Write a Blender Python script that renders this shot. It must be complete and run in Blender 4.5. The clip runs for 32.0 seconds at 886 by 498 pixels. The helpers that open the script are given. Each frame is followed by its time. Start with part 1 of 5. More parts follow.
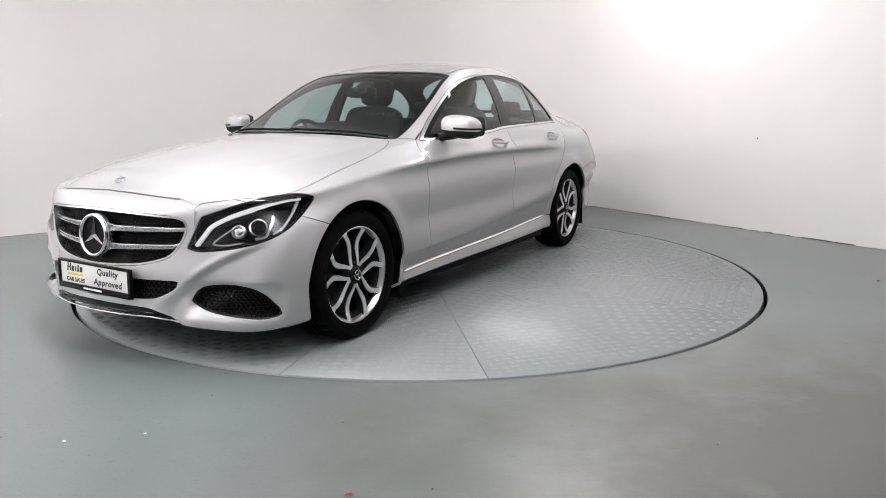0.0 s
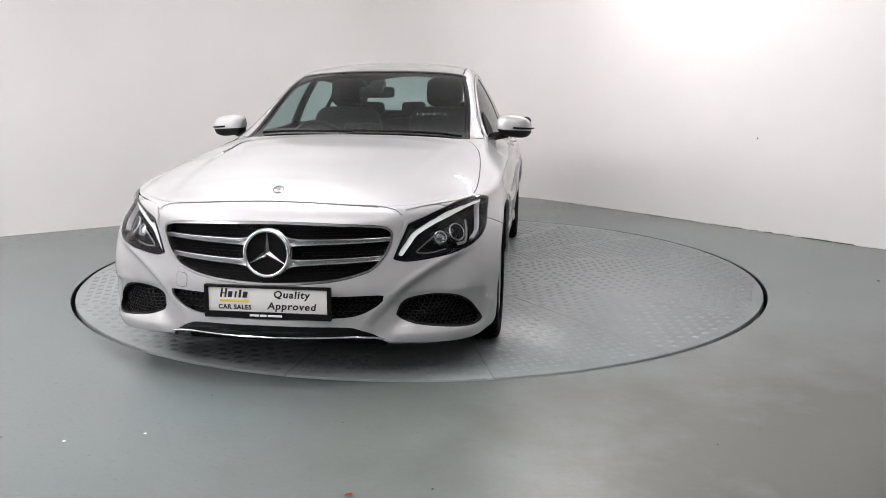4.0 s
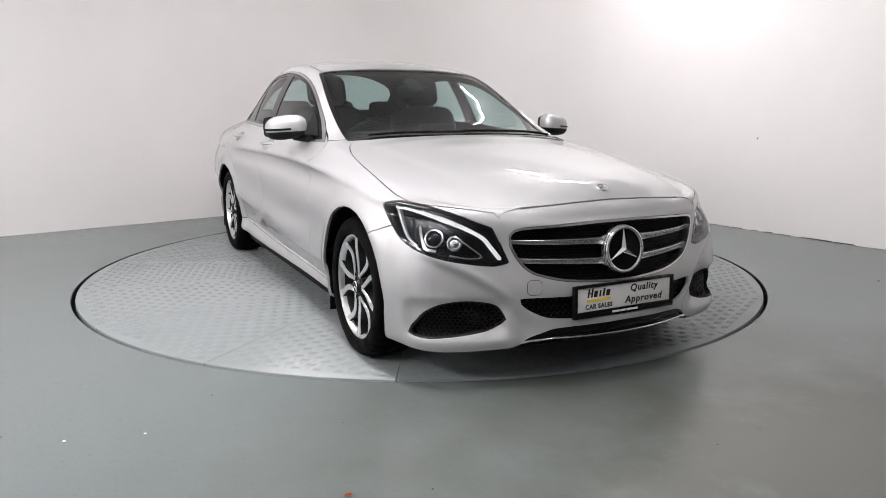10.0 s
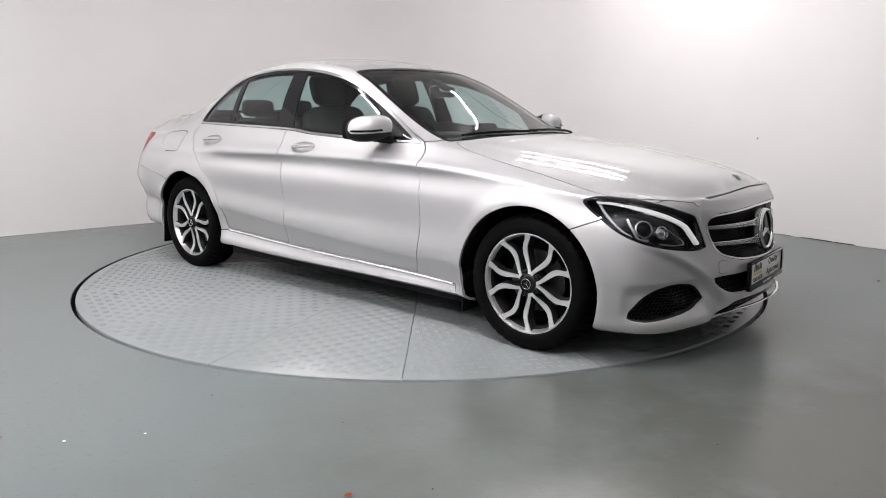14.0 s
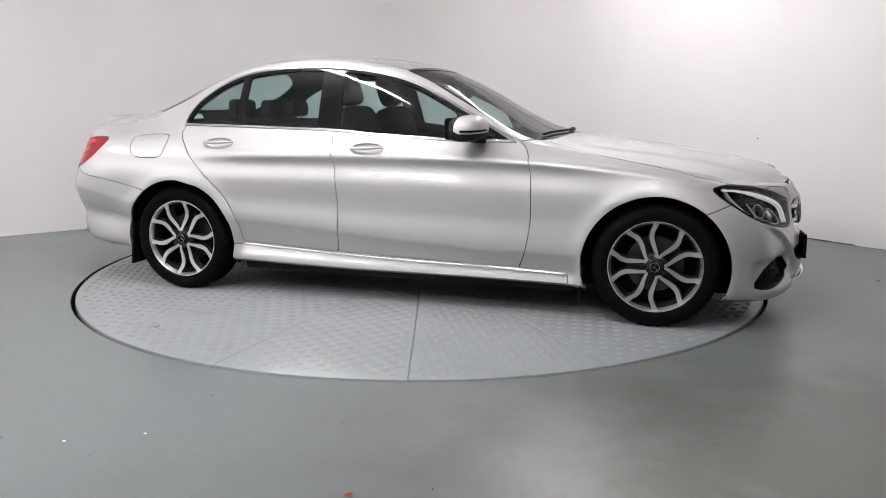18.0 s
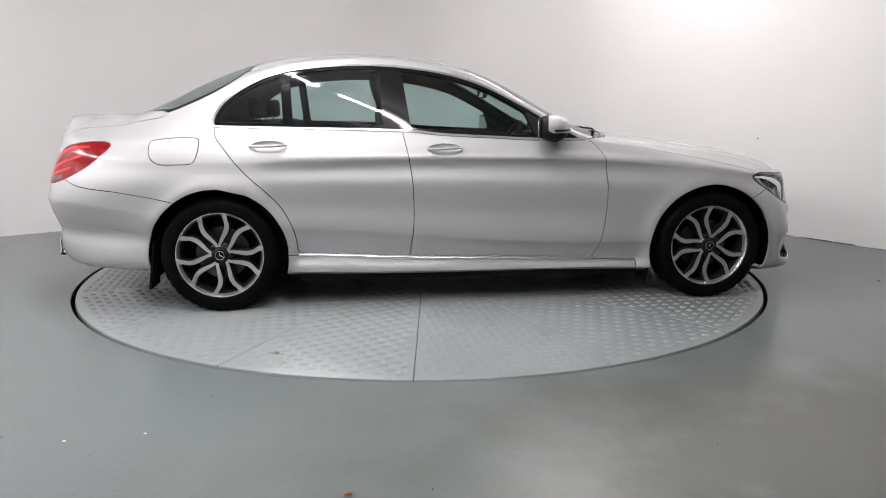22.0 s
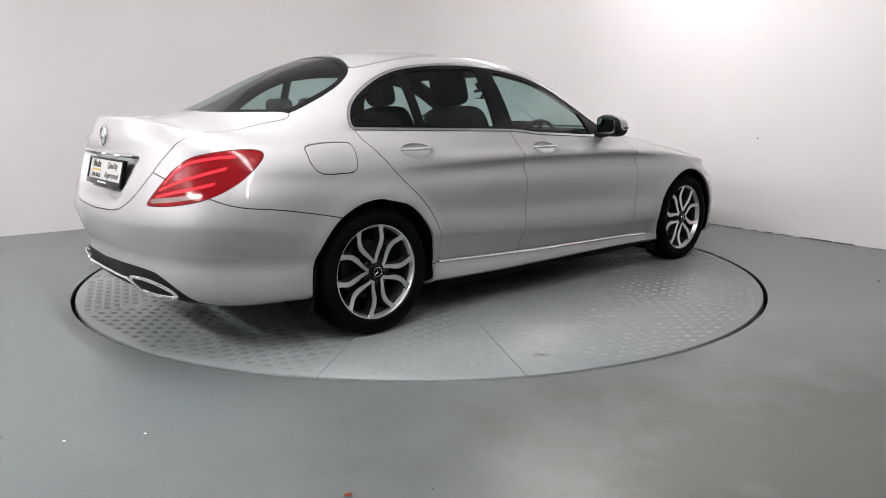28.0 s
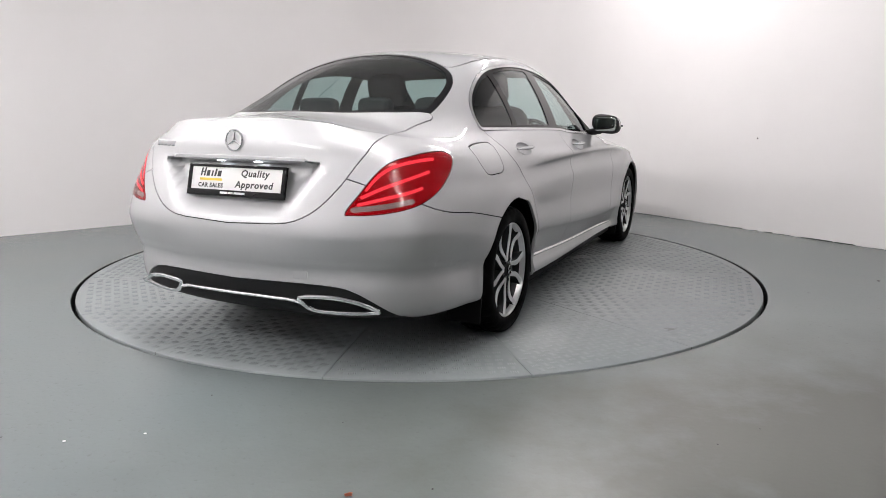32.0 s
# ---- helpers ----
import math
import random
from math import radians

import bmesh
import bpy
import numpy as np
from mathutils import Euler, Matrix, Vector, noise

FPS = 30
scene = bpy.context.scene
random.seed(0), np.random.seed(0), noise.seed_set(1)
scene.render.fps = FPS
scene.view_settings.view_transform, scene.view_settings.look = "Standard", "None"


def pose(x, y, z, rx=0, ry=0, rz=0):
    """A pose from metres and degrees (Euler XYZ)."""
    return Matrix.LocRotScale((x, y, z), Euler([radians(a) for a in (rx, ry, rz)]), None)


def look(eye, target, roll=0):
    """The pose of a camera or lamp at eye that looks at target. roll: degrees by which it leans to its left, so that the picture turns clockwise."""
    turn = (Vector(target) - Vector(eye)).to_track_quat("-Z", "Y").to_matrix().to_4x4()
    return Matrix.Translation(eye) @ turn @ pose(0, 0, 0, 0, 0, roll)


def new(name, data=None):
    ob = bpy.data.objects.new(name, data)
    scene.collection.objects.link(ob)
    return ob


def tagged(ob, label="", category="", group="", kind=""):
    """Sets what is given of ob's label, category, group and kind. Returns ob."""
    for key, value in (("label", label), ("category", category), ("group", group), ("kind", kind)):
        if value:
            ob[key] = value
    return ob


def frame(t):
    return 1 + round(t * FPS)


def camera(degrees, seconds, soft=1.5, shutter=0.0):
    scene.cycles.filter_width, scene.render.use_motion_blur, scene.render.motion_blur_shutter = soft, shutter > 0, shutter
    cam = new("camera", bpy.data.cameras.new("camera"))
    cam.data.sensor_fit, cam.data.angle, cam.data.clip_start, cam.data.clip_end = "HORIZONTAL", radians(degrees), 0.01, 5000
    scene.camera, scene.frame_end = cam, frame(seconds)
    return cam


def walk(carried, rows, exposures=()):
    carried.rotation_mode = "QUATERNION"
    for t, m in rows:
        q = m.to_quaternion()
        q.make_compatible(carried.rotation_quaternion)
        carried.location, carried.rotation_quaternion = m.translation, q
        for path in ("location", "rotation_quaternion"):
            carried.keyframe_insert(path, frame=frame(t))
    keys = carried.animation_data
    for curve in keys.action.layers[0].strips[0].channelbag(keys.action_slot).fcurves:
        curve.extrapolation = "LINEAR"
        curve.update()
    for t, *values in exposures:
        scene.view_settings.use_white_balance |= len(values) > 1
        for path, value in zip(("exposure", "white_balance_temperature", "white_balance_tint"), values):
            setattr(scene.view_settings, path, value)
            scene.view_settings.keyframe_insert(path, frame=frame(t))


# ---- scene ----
# ---------------------------------------------------------------- camera
EYE = (0.141, -5.101, 1.111)
cam = camera(63.77, 32.0, 0.9)
STAND = look(EYE, (0.141, -5.101 + math.cos(radians(11.071)), 1.111 - math.sin(radians(11.071))), 0.106)
walk(cam, [(0.0, STAND), (32.0, STAND)], [(0.0, 0.16), (6.0, 0.12), (13.0, 0.04), (20.0, -0.06), (27.0, -0.05), (32.0, 0.02)])

# ---------------------------------------------------------------- light
world = bpy.data.worlds.new("world")
scene.world = world
world.use_nodes = True
world.node_tree.nodes["Background"].inputs[0].default_value = (0.9, 0.95, 1.0, 1)
world.node_tree.nodes["Background"].inputs[1].default_value = 0.05
TUBE_POWER = 268.0

# ---------------------------------------------------------------- materials
def material(name, colour, rough=0.5, metal=0.0, **more):
    m = bpy.data.materials.new(name)
    m.use_nodes = True
    b = m.node_tree.nodes["Principled BSDF"]
    b.inputs["Base Color"].default_value = (*colour, 1)
    b.inputs["Roughness"].default_value = rough
    b.inputs["Metallic"].default_value = metal
    for key, value in more.items():
        b.inputs[key.replace("_", " ")].default_value = value
    return m


def node(m, kind, **props):
    n = m.node_tree.nodes.new(kind)
    for key, value in props.items():
        if key == "operation":
            n.operation = value
        elif key == "data_type":
            n.data_type = value
        else:
            n.inputs[key.replace("_", " ")].default_value = value
    return n


def link(m, a, b):
    m.node_tree.links.new(a, b)


def place(m, scale=(1, 1, 1)):
    c = node(m, "ShaderNodeTexCoord")
    p = node(m, "ShaderNodeMapping", Scale=scale)
    link(m, c.outputs["Object"], p.inputs["Vector"])
    return p.outputs["Vector"]


def noisy(m, target, low, high, scale, lo=0.35, hi=0.65, detail=5.0, stretch=(1, 1, 1), under=None):
    """Noise between two values or colours, fed into an input of the surface."""
    b = m.node_tree.nodes["Principled BSDF"]
    n = node(m, "ShaderNodeTexNoise", Scale=scale, Detail=detail, Roughness=0.6)
    link(m, place(m, stretch), n.inputs["Vector"])
    r = node(m, "ShaderNodeMapRange", From_Min=lo, From_Max=hi)
    link(m, n.outputs["Fac"], r.inputs["Value"])
    if isinstance(low, tuple):
        x = node(m, "ShaderNodeMix", data_type="RGBA")
        x.inputs[6].default_value, x.inputs[7].default_value = (*low, 1), (*high, 1)
        link(m, r.outputs[0], x.inputs[0])
        if under:
            link(m, under, x.inputs[6])
        link(m, x.outputs[2], b.inputs[target])
        return x.outputs[2]
    r.inputs["To Min"].default_value, r.inputs["To Max"].default_value = low, high
    link(m, r.outputs[0], b.inputs[target])
    return r.outputs[0]


def bumpy(m, scale, strength, distance=0.002, detail=4.0):
    b = m.node_tree.nodes["Principled BSDF"]
    n = node(m, "ShaderNodeTexNoise", Scale=scale, Detail=detail)
    link(m, place(m), n.inputs["Vector"])
    u = node(m, "ShaderNodeBump", Strength=strength, Distance=distance)
    link(m, n.outputs["Fac"], u.inputs["Height"])
    link(m, u.outputs[0], b.inputs["Normal"])


WALL = material("white_wall_paint", (0.80, 0.785, 0.775), 0.75)
noisy(WALL, "Base Color", (0.81, 0.795, 0.785), (0.77, 0.755, 0.745), 0.9, 0.3, 0.75)
bumpy(WALL, 60, 0.15)
# greys for the walls out of view, chosen to hold back fill light
GREYWALL = material("grey_unseen_wall", (0.50, 0.50, 0.50), 0.75)
noisy(GREYWALL, "Base Color", (0.47, 0.47, 0.47), (0.53, 0.53, 0.53), 0.9)
DARKWALL = material("dark_unseen_wall", (0.12, 0.12, 0.12), 0.75)
noisy(DARKWALL, "Base Color", (0.11, 0.11, 0.11), (0.14, 0.14, 0.14), 0.9)
CEIL = material("white_ceiling_paint", (0.74, 0.735, 0.73), 0.8)
noisy(CEIL, "Base Color", (0.76, 0.755, 0.75), (0.71, 0.705, 0.70), 0.8)
FLOOR = material("grey_green_floor_paint", (0.14, 0.165, 0.164), 0.27, Specular_IOR_Level=0.4)
f1 = noisy(FLOOR, "Base Color", (0.136, 0.162, 0.163), (0.149, 0.168, 0.165), 0.8, 0.2, 0.8, 2.0)
f3 = noisy(FLOOR, "Base Color", (0, 0, 0), (0.112, 0.128, 0.127), 45.0, 0.60, 0.80, 3.0, under=f1)
f4 = noisy(FLOOR, "Base Color", (0, 0, 0), (0.085, 0.096, 0.094), 9.0, 0.70, 0.77, 9.0, (1, 0.6, 1), under=f3)
# brown worn patch, right front; the dimmer light there is put into its colour
dim_wear = node(FLOOR, "ShaderNodeTexGradient")
dim_wear.gradient_type = "SPHERICAL"
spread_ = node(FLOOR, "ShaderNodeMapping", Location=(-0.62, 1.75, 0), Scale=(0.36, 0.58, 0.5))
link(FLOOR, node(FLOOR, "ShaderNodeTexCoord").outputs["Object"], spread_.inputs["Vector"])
link(FLOOR, spread_.outputs[0], dim_wear.inputs["Vector"])
patch_noise = node(FLOOR, "ShaderNodeTexNoise", Scale=2.2, Detail=6.0, Roughness=0.6)
link(FLOOR, place(FLOOR), patch_noise.inputs["Vector"])
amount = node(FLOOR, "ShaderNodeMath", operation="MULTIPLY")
link(FLOOR, dim_wear.outputs["Fac"], amount.inputs[0])
link(FLOOR, patch_noise.outputs["Fac"], amount.inputs[1])
dim_grime = node(FLOOR, "ShaderNodeMapRange", From_Min=0.0, From_Max=0.36)
link(FLOOR, amount.outputs[0], dim_grime.inputs["Value"])
dim_worn = node(FLOOR, "ShaderNodeMix", data_type="RGBA")
dim_worn.inputs[7].default_value = (0.088, 0.094, 0.083, 1)
link(FLOOR, dim_grime.outputs[0], dim_worn.inputs[0])
link(FLOOR, f4, dim_worn.inputs[6])
link(FLOOR, dim_worn.outputs[2], FLOOR.node_tree.nodes["Principled BSDF"].inputs["Base Color"])
bumpy(FLOOR, 45, 0.22, 0.003, 6.0)
DECK = material("grey_painted_steel", (0.32, 0.36, 0.36), 0.3)
f1 = noisy(DECK, "Base Color", (0.215, 0.243, 0.246), (0.245, 0.264, 0.264), 1.1, 0.25, 0.75)
noisy(DECK, "Base Color", (0, 0, 0), (0.19, 0.215, 0.217), 5.0, 0.5, 0.85, 4.0, under=f1)
noisy(DECK, "Roughness", 0.29, 0.33, 2.5, 0.2, 0.8)
# treads coloured a touch lighter, for the overhead light they catch
LIT_TREAD = material("lit_tread_paint", (0.27, 0.29, 0.292), 0.35)
noisy(LIT_TREAD, "Base Color", (0.22, 0.246, 0.249), (0.25, 0.269, 0.27), 6.0, 0.3, 0.7)
SCUFF = material("bare_scuffed_steel", (0.09, 0.092, 0.094), 0.4, 0.4)
PAINT = material("silver_metallic_paint", (0.70, 0.705, 0.715), 0.52, 0.55)
PAINT.node_tree.nodes["Principled BSDF"].inputs["Coat Weight"].default_value = 1.0
PAINT.node_tree.nodes["Principled BSDF"].inputs["Coat Roughness"].default_value = 0.012
BLACK = material("black_plastic", (0.003, 0.003, 0.0032), 0.6, Specular_IOR_Level=0.1)
RUBBER = material("tyre_rubber", (0.003, 0.003, 0.0032), 0.6, Specular_IOR_Level=0.04)
CHROME = material("chrome", (0.82, 0.83, 0.84), 0.08, 1.0)
ALLOY = material("alloy_rim", (0.72, 0.725, 0.73), 0.3, 0.9)


def glass(name, tint, gloss=1.0):
    m = bpy.data.materials.new(name)
    m.use_nodes = True
    t = m.node_tree
    t.nodes.clear()
    out = node(m, "ShaderNodeOutputMaterial")
    mix = node(m, "ShaderNodeMixShader")
    clear = node(m, "ShaderNodeBsdfTransparent", Color=(*tint, 1))
    shine = node(m, "ShaderNodeBsdfGlossy", Roughness=0.015)
    face = node(m, "ShaderNodeLayerWeight", Blend=0.5)
    power = node(m, "ShaderNodeMath", operation="POWER")
    power.inputs[1].default_value = 4.0
    scale = node(m, "ShaderNodeMath", operation="MULTIPLY_ADD")
    scale.inputs[1].default_value, scale.inputs[2].default_value = 0.75 * gloss, 0.05 * gloss
    link(m, face.outputs["Facing"], power.inputs[0])
    link(m, power.outputs[0], scale.inputs[0])
    link(m, scale.outputs[0], mix.inputs[0])
    link(m, clear.outputs[0], mix.inputs[1])
    link(m, shine.outputs[0], mix.inputs[2])
    link(m, mix.outputs[0], out.inputs[0])
    return m


def glowing(name, colour, strength, base=(0.8, 0.8, 0.8)):
    m = material(name, base, 0.3)
    b = m.node_tree.nodes["Principled BSDF"]
    b.inputs["Emission Color"].default_value = (*colour, 1)
    b.inputs["Emission Strength"].default_value = strength
    return m


TUBE = glowing("lit_tube", (1.0, 0.95, 0.965), TUBE_POWER, (1, 1, 1))
# weaker tube, set so the right wall and near floor stay darker
DIMTUBE = glowing("dim_lit_tube", (1.0, 0.95, 0.965), 0.44 * TUBE_POWER, (1, 1, 1))
GLASS = glass("window_glass", (0.66, 0.79, 0.775))
REDLENS = glass("tail_lens", (0.98, 0.90, 0.90), 0.25)
CLEAR = glass("lamp_lens", (0.93, 0.94, 0.95), 0.6)
GLOSS_BLACK = material("gloss_black", (0.006, 0.006, 0.007), 0.06, Specular_IOR_Level=0.2)
FABRIC = material("black_fabric", (0.02, 0.021, 0.022), 0.85, Specular_IOR_Level=0.2)
noisy(FABRIC, "Base Color", (0.009, 0.0095, 0.010), (0.018, 0.0185, 0.0195), 40)
TRIM = material("dark_grey_trim", (0.010, 0.0105, 0.011), 0.6, Specular_IOR_Level=0.18)
bumpy(TRIM, 300, 0.3, 0.001)
bumpy(RUBBER, 220, 0.25, 0.001)
noisy(RUBBER, "Roughness", 0.5, 0.75, 12)
MESH = material("black_mesh", (0.003, 0.003, 0.0033), 0.5, Specular_IOR_Level=0.1)
NET = material("black_net_plastic", (0.005, 0.005, 0.0055), 0.4, Specular_IOR_Level=0.2)
MIRROR = material("mirror_glass", (0.42, 0.44, 0.44), 0.02, 1.0)
SATIN = material("satin_silver", (0.62, 0.63, 0.64), 0.22, 0.95)
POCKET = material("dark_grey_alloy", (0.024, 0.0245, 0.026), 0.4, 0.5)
DISC = material("brake_steel", (0.10, 0.10, 0.10), 0.4, 0.9)
noisy(DISC, "Roughness", 0.3, 0.55, 60)
RED = material("red_lens", (0.20, 0.0012, 0.004), 0.14, Specular_IOR_Level=0.3)
RED.node_tree.nodes["Principled BSDF"].inputs["Emission Color"].default_value = (1.0, 0.02, 0.03, 1)
RED.node_tree.nodes["Principled BSDF"].inputs["Emission Strength"].default_value = 0.045
REDBAR = glowing("red_light_bar", (1.0, 0.05, 0.075), 0.65, (0.5, 0.02, 0.03))
LAMPLIT = glowing("lit_plate_lamp", (0.9, 0.95, 1.0), 6.0)
REDBAR.node_tree.nodes["Principled BSDF"].inputs["Specular IOR Level"].default_value = 0.1
PALE = material("clear_reflector", (0.34, 0.27, 0.26), 0.22, 0.5)
DRL = glowing("white_light_guide", (1.0, 0.99, 0.97), 0.34, (0.72, 0.73, 0.74))
GUIDE = material("frosted_light_guide", (0.42, 0.43, 0.44), 0.25)
LAMPGREY = material("lamp_bowl", (0.016, 0.0165, 0.018), 0.25, 0.5)
WHITE = material("white_plate", (0.74, 0.735, 0.72), 0.35)
INK = material("black_print", (0.01, 0.01, 0.01), 0.4)
YELLOW = material("yellow_print", (0.75, 0.56, 0.06), 0.4)
PALEPRINT = material("white_print", (0.75, 0.76, 0.76), 0.4)
PALEGLASS = material("faded_window_print", (0.30, 0.32, 0.32), 0.5)
CARD = material("white_card", (0.75, 0.76, 0.74), 0.6)
# fine flake and faint waviness in the silver paint
noisy(PAINT, "Roughness", 0.52, 0.58, 900, 0.3, 0.7, 2.0)
noisy(PAINT, "Base Color", (0.43, 0.435, 0.44), (0.50, 0.505, 0.51), 1400, 0.3, 0.7, 2.0)

# ---------------------------------------------------------------- mesh helpers
def mesh_of(name, verts, faces, mat, sharp=None):
    me = bpy.data.meshes.new(name)
    me.from_pydata([tuple(v) for v in verts], [], [tuple(f) for f in faces])
    me.materials.append(mat)
    if sharp is not None:
        me.shade_smooth()
        me.set_sharp_from_angle(angle=radians(sharp))
    return me


def part(name, data, mat, parent=None, label="", sharp=35, at=None):
    """Links a bmesh, or (verts, faces), as one mesh object under a thing or a part."""
    if isinstance(data, bmesh.types.BMesh):
        me = bpy.data.meshes.new(name)
        data.to_mesh(me)
        data.free()
        me.materials.append(mat)
        me.shade_smooth()
        me.set_sharp_from_angle(angle=radians(sharp))
    elif isinstance(data, bpy.types.Mesh):
        me = data
    else:
        me = mesh_of(name, data[0], data[1], mat, sharp)
    ob = new(name, me)
    if parent is not None:
        ob.parent = parent
    if at is not None:
        ob.matrix_basis = at
    if label:
        ob["label"] = label
    return ob


def box(x0, x1, y0, y1, z0, z1, bevel=0.0, m=None):
    bm = bmesh.new()
    bmesh.ops.create_cube(bm, size=1)
    bmesh.ops.scale(bm, vec=(x1 - x0, y1 - y0, z1 - z0), verts=bm.verts)
    bmesh.ops.translate(bm, vec=((x0 + x1) / 2, (y0 + y1) / 2, (z0 + z1) / 2), verts=bm.verts)
    if bevel:
        bmesh.ops.bevel(bm, geom=bm.edges[:], offset=bevel, segments=2, affect="EDGES", profile=0.6)
    if m is not None:
        bm.transform(m)
    return bm


def lathe(profile, n=48, axis="z", closed=False, start=0.0, end=2 * math.pi):
    """Turns a profile of (radius, height) round an axis."""
    full = abs(end - start - 2 * math.pi) < 1e-6
    cols = n if full else n + 1
    v, f = [], []
    for i in range(cols):
        a = start + (end - start) * i / n
        for r, h in profile:
            p = (r * math.cos(a), r * math.sin(a), h)
            v.append(p if axis == "z" else (p[0], p[2], p[1]))
    k = len(profile)
    for i in range(n):
        for j in range(k if closed else k - 1):
            q = (i * k + j, ((i + 1) % cols) * k + j, ((i + 1) % cols) * k + (j + 1) % k, i * k + (j + 1) % k)
            f.append(q if axis == "z" else q[::-1])
    return v, f


# ---------------------------------------------------------------- room
CORNER = (0.819, 4.762)
LEFT, RIGHT = radians(38.46), radians(-55.25)
LONG, HIGH = 10.6, 3.15
dl = Vector((-math.cos(LEFT), -math.sin(LEFT)))
dr = Vector((math.cos(RIGHT), math.sin(RIGHT)))
c0 = Vector(CORNER)


def wall(name, a, b, label, mat=WALL):
    """A wall from a to b whose inner face is on the room's side."""
    d = (b - a).normalized()
    out = Vector((-d.y, d.x)) * 0.2
    v = [(*p, z) for z in (0, HIGH) for p in (a, b, b + out, a + out)]
    f = [(0, 1, 5, 4), (1, 2, 6, 5), (2, 3, 7, 6), (3, 0, 4, 7), (4, 5, 6, 7), (3, 2, 1, 0)]
    ob = part(name, (v, f), mat, sharp=30)
    bm = bmesh.new()
    bm.from_mesh(ob.data)
    bmesh.ops.recalc_face_normals(bm, faces=bm.faces)
    bm.to_mesh(ob.data)
    bm.free()
    return tagged(ob, label, "wall", kind="structure")


ROUND = 1.4
wall("wall_left", c0 + dl * LONG, c0 + dl * ROUND, "plain white painted wall above the grey floor")
wall("wall_right", c0 + dr * ROUND, c0 + dr * LONG, "plain white painted wall with scuffs near the floor")
fl, fr = c0 + dl * LONG, c0 + dr * LONG
back = c0 + dl * LONG + dr * LONG
# unseen walls added to close the room; the dark one dims the right
wall("wall_behind", fr, back, "unseen dark grey wall added to cut light from the right", DARKWALL)
wall("wall_far", back, fl, "unseen grey wall added to close the room", GREYWALL)
# rounded inner corner
arc_v, arc_f = [], []
for i in range(25):
    t = i / 24
    p = (1 - t) ** 2 * (c0 + dl * ROUND) + 2 * t * (1 - t) * c0 + t * t * (c0 + dr * ROUND)
    q = p - (dl + dr).normalized() * 0.2
    arc_v += [(*p, 0), (*p, HIGH), (*q, 0), (*q, HIGH)]
for i in range(24):
    k = 4 * i
    arc_f += [(k, k + 4, k + 5, k + 1), (k + 2, k + 3, k + 7, k + 6), (k + 1, k + 5, k + 7, k + 3)]
tagged(part("wall_corner", (arc_v, arc_f), WALL), "plain white painted rounded corner wall", "wall", kind="structure")
cv = [(*p, z) for z in (HIGH, HIGH + 0.2) for p in (c0, fr, back, fl)]
tagged(part("ceiling", (cv, [(0, 1, 2, 3), (7, 6, 5, 4), (0, 4, 5, 1), (1, 5, 6, 2), (2, 6, 7, 3), (3, 7, 4, 0)]), CEIL),
       "plain white painted ceiling", "ceiling", kind="structure")

# floor with a round pit for the turntable
PIT = 2.302
fv, ff = [], []
N = 128
ring = [(math.cos(2 * math.pi * i / N), math.sin(2 * math.pi * i / N)) for i in range(N)]
for r, z in ((PIT, -0.006), (PIT, -0.004), (PIT + 0.004, 0.0), (16.0, 0.0)):
    fv += [(r * c, r * s, z) for c, s in ring]
for k in range(3):
    for i in range(N):
        j = (i + 1) % N
        ff.append((k * N + i, (k + 1) * N + i, (k + 1) * N + j, k * N + j))
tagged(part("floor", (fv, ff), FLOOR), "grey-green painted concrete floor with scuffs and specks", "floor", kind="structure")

tagged(part("turntable_pit", lathe([(0, -0.12), (PIT - 0.0005, -0.12), (PIT - 0.0005, -0.004)], N), BLACK), "dark round pit under the turntable", "pit", kind="structure")

# ceiling tube lights
def tube_light(x, y, z, turn, length, lit):
    e = new("ceiling_light")
    e.matrix_basis = pose(x, y, z, 0, 0, turn)
    h = length / 2
    part("housing", box(-h - 0.04, h + 0.04, -0.08, 0.08, 0.03, 0.08, 0.01), WALL, e, "white steel housing")
    v, f = lathe([(0.018, -h), (0.018, h)], 12)
    v = [(p[2], p[0], p[1]) for p in v]
    part("tube", (v, f), lit, e, "glowing white tube")
    return tagged(e, "white single tube ceiling light, lit", "ceiling light", group="tube lights on the ceiling")


# rows of fittings run along the wall to the right
# the -5.5 row is added, out of view, to brighten left wall and flanks
for p_, qs in ((1.92, (-0.25,)), (-1.8, (0.3, 2.35, 4.4)), (-5.5, (-1.75, 0.3, 2.35))):
    for q_ in qs:
        at_ = Vector((0.814, 0.581)) * p_ + Vector((0.613, -0.790)) * q_
        tube_light(at_.x, at_.y, HIGH - 0.08, -52.2, 1.6, DIMTUBE if p_ > 0 or q_ > 4 else TUBE)

# ---------------------------------------------------------------- turntable
turntable = new("turntable")
tagged(turntable, "round grey painted chequer plate turntable let into the floor", "turntable")
WEDGES, OUTER, INNER = 16, 2.278, 0.32


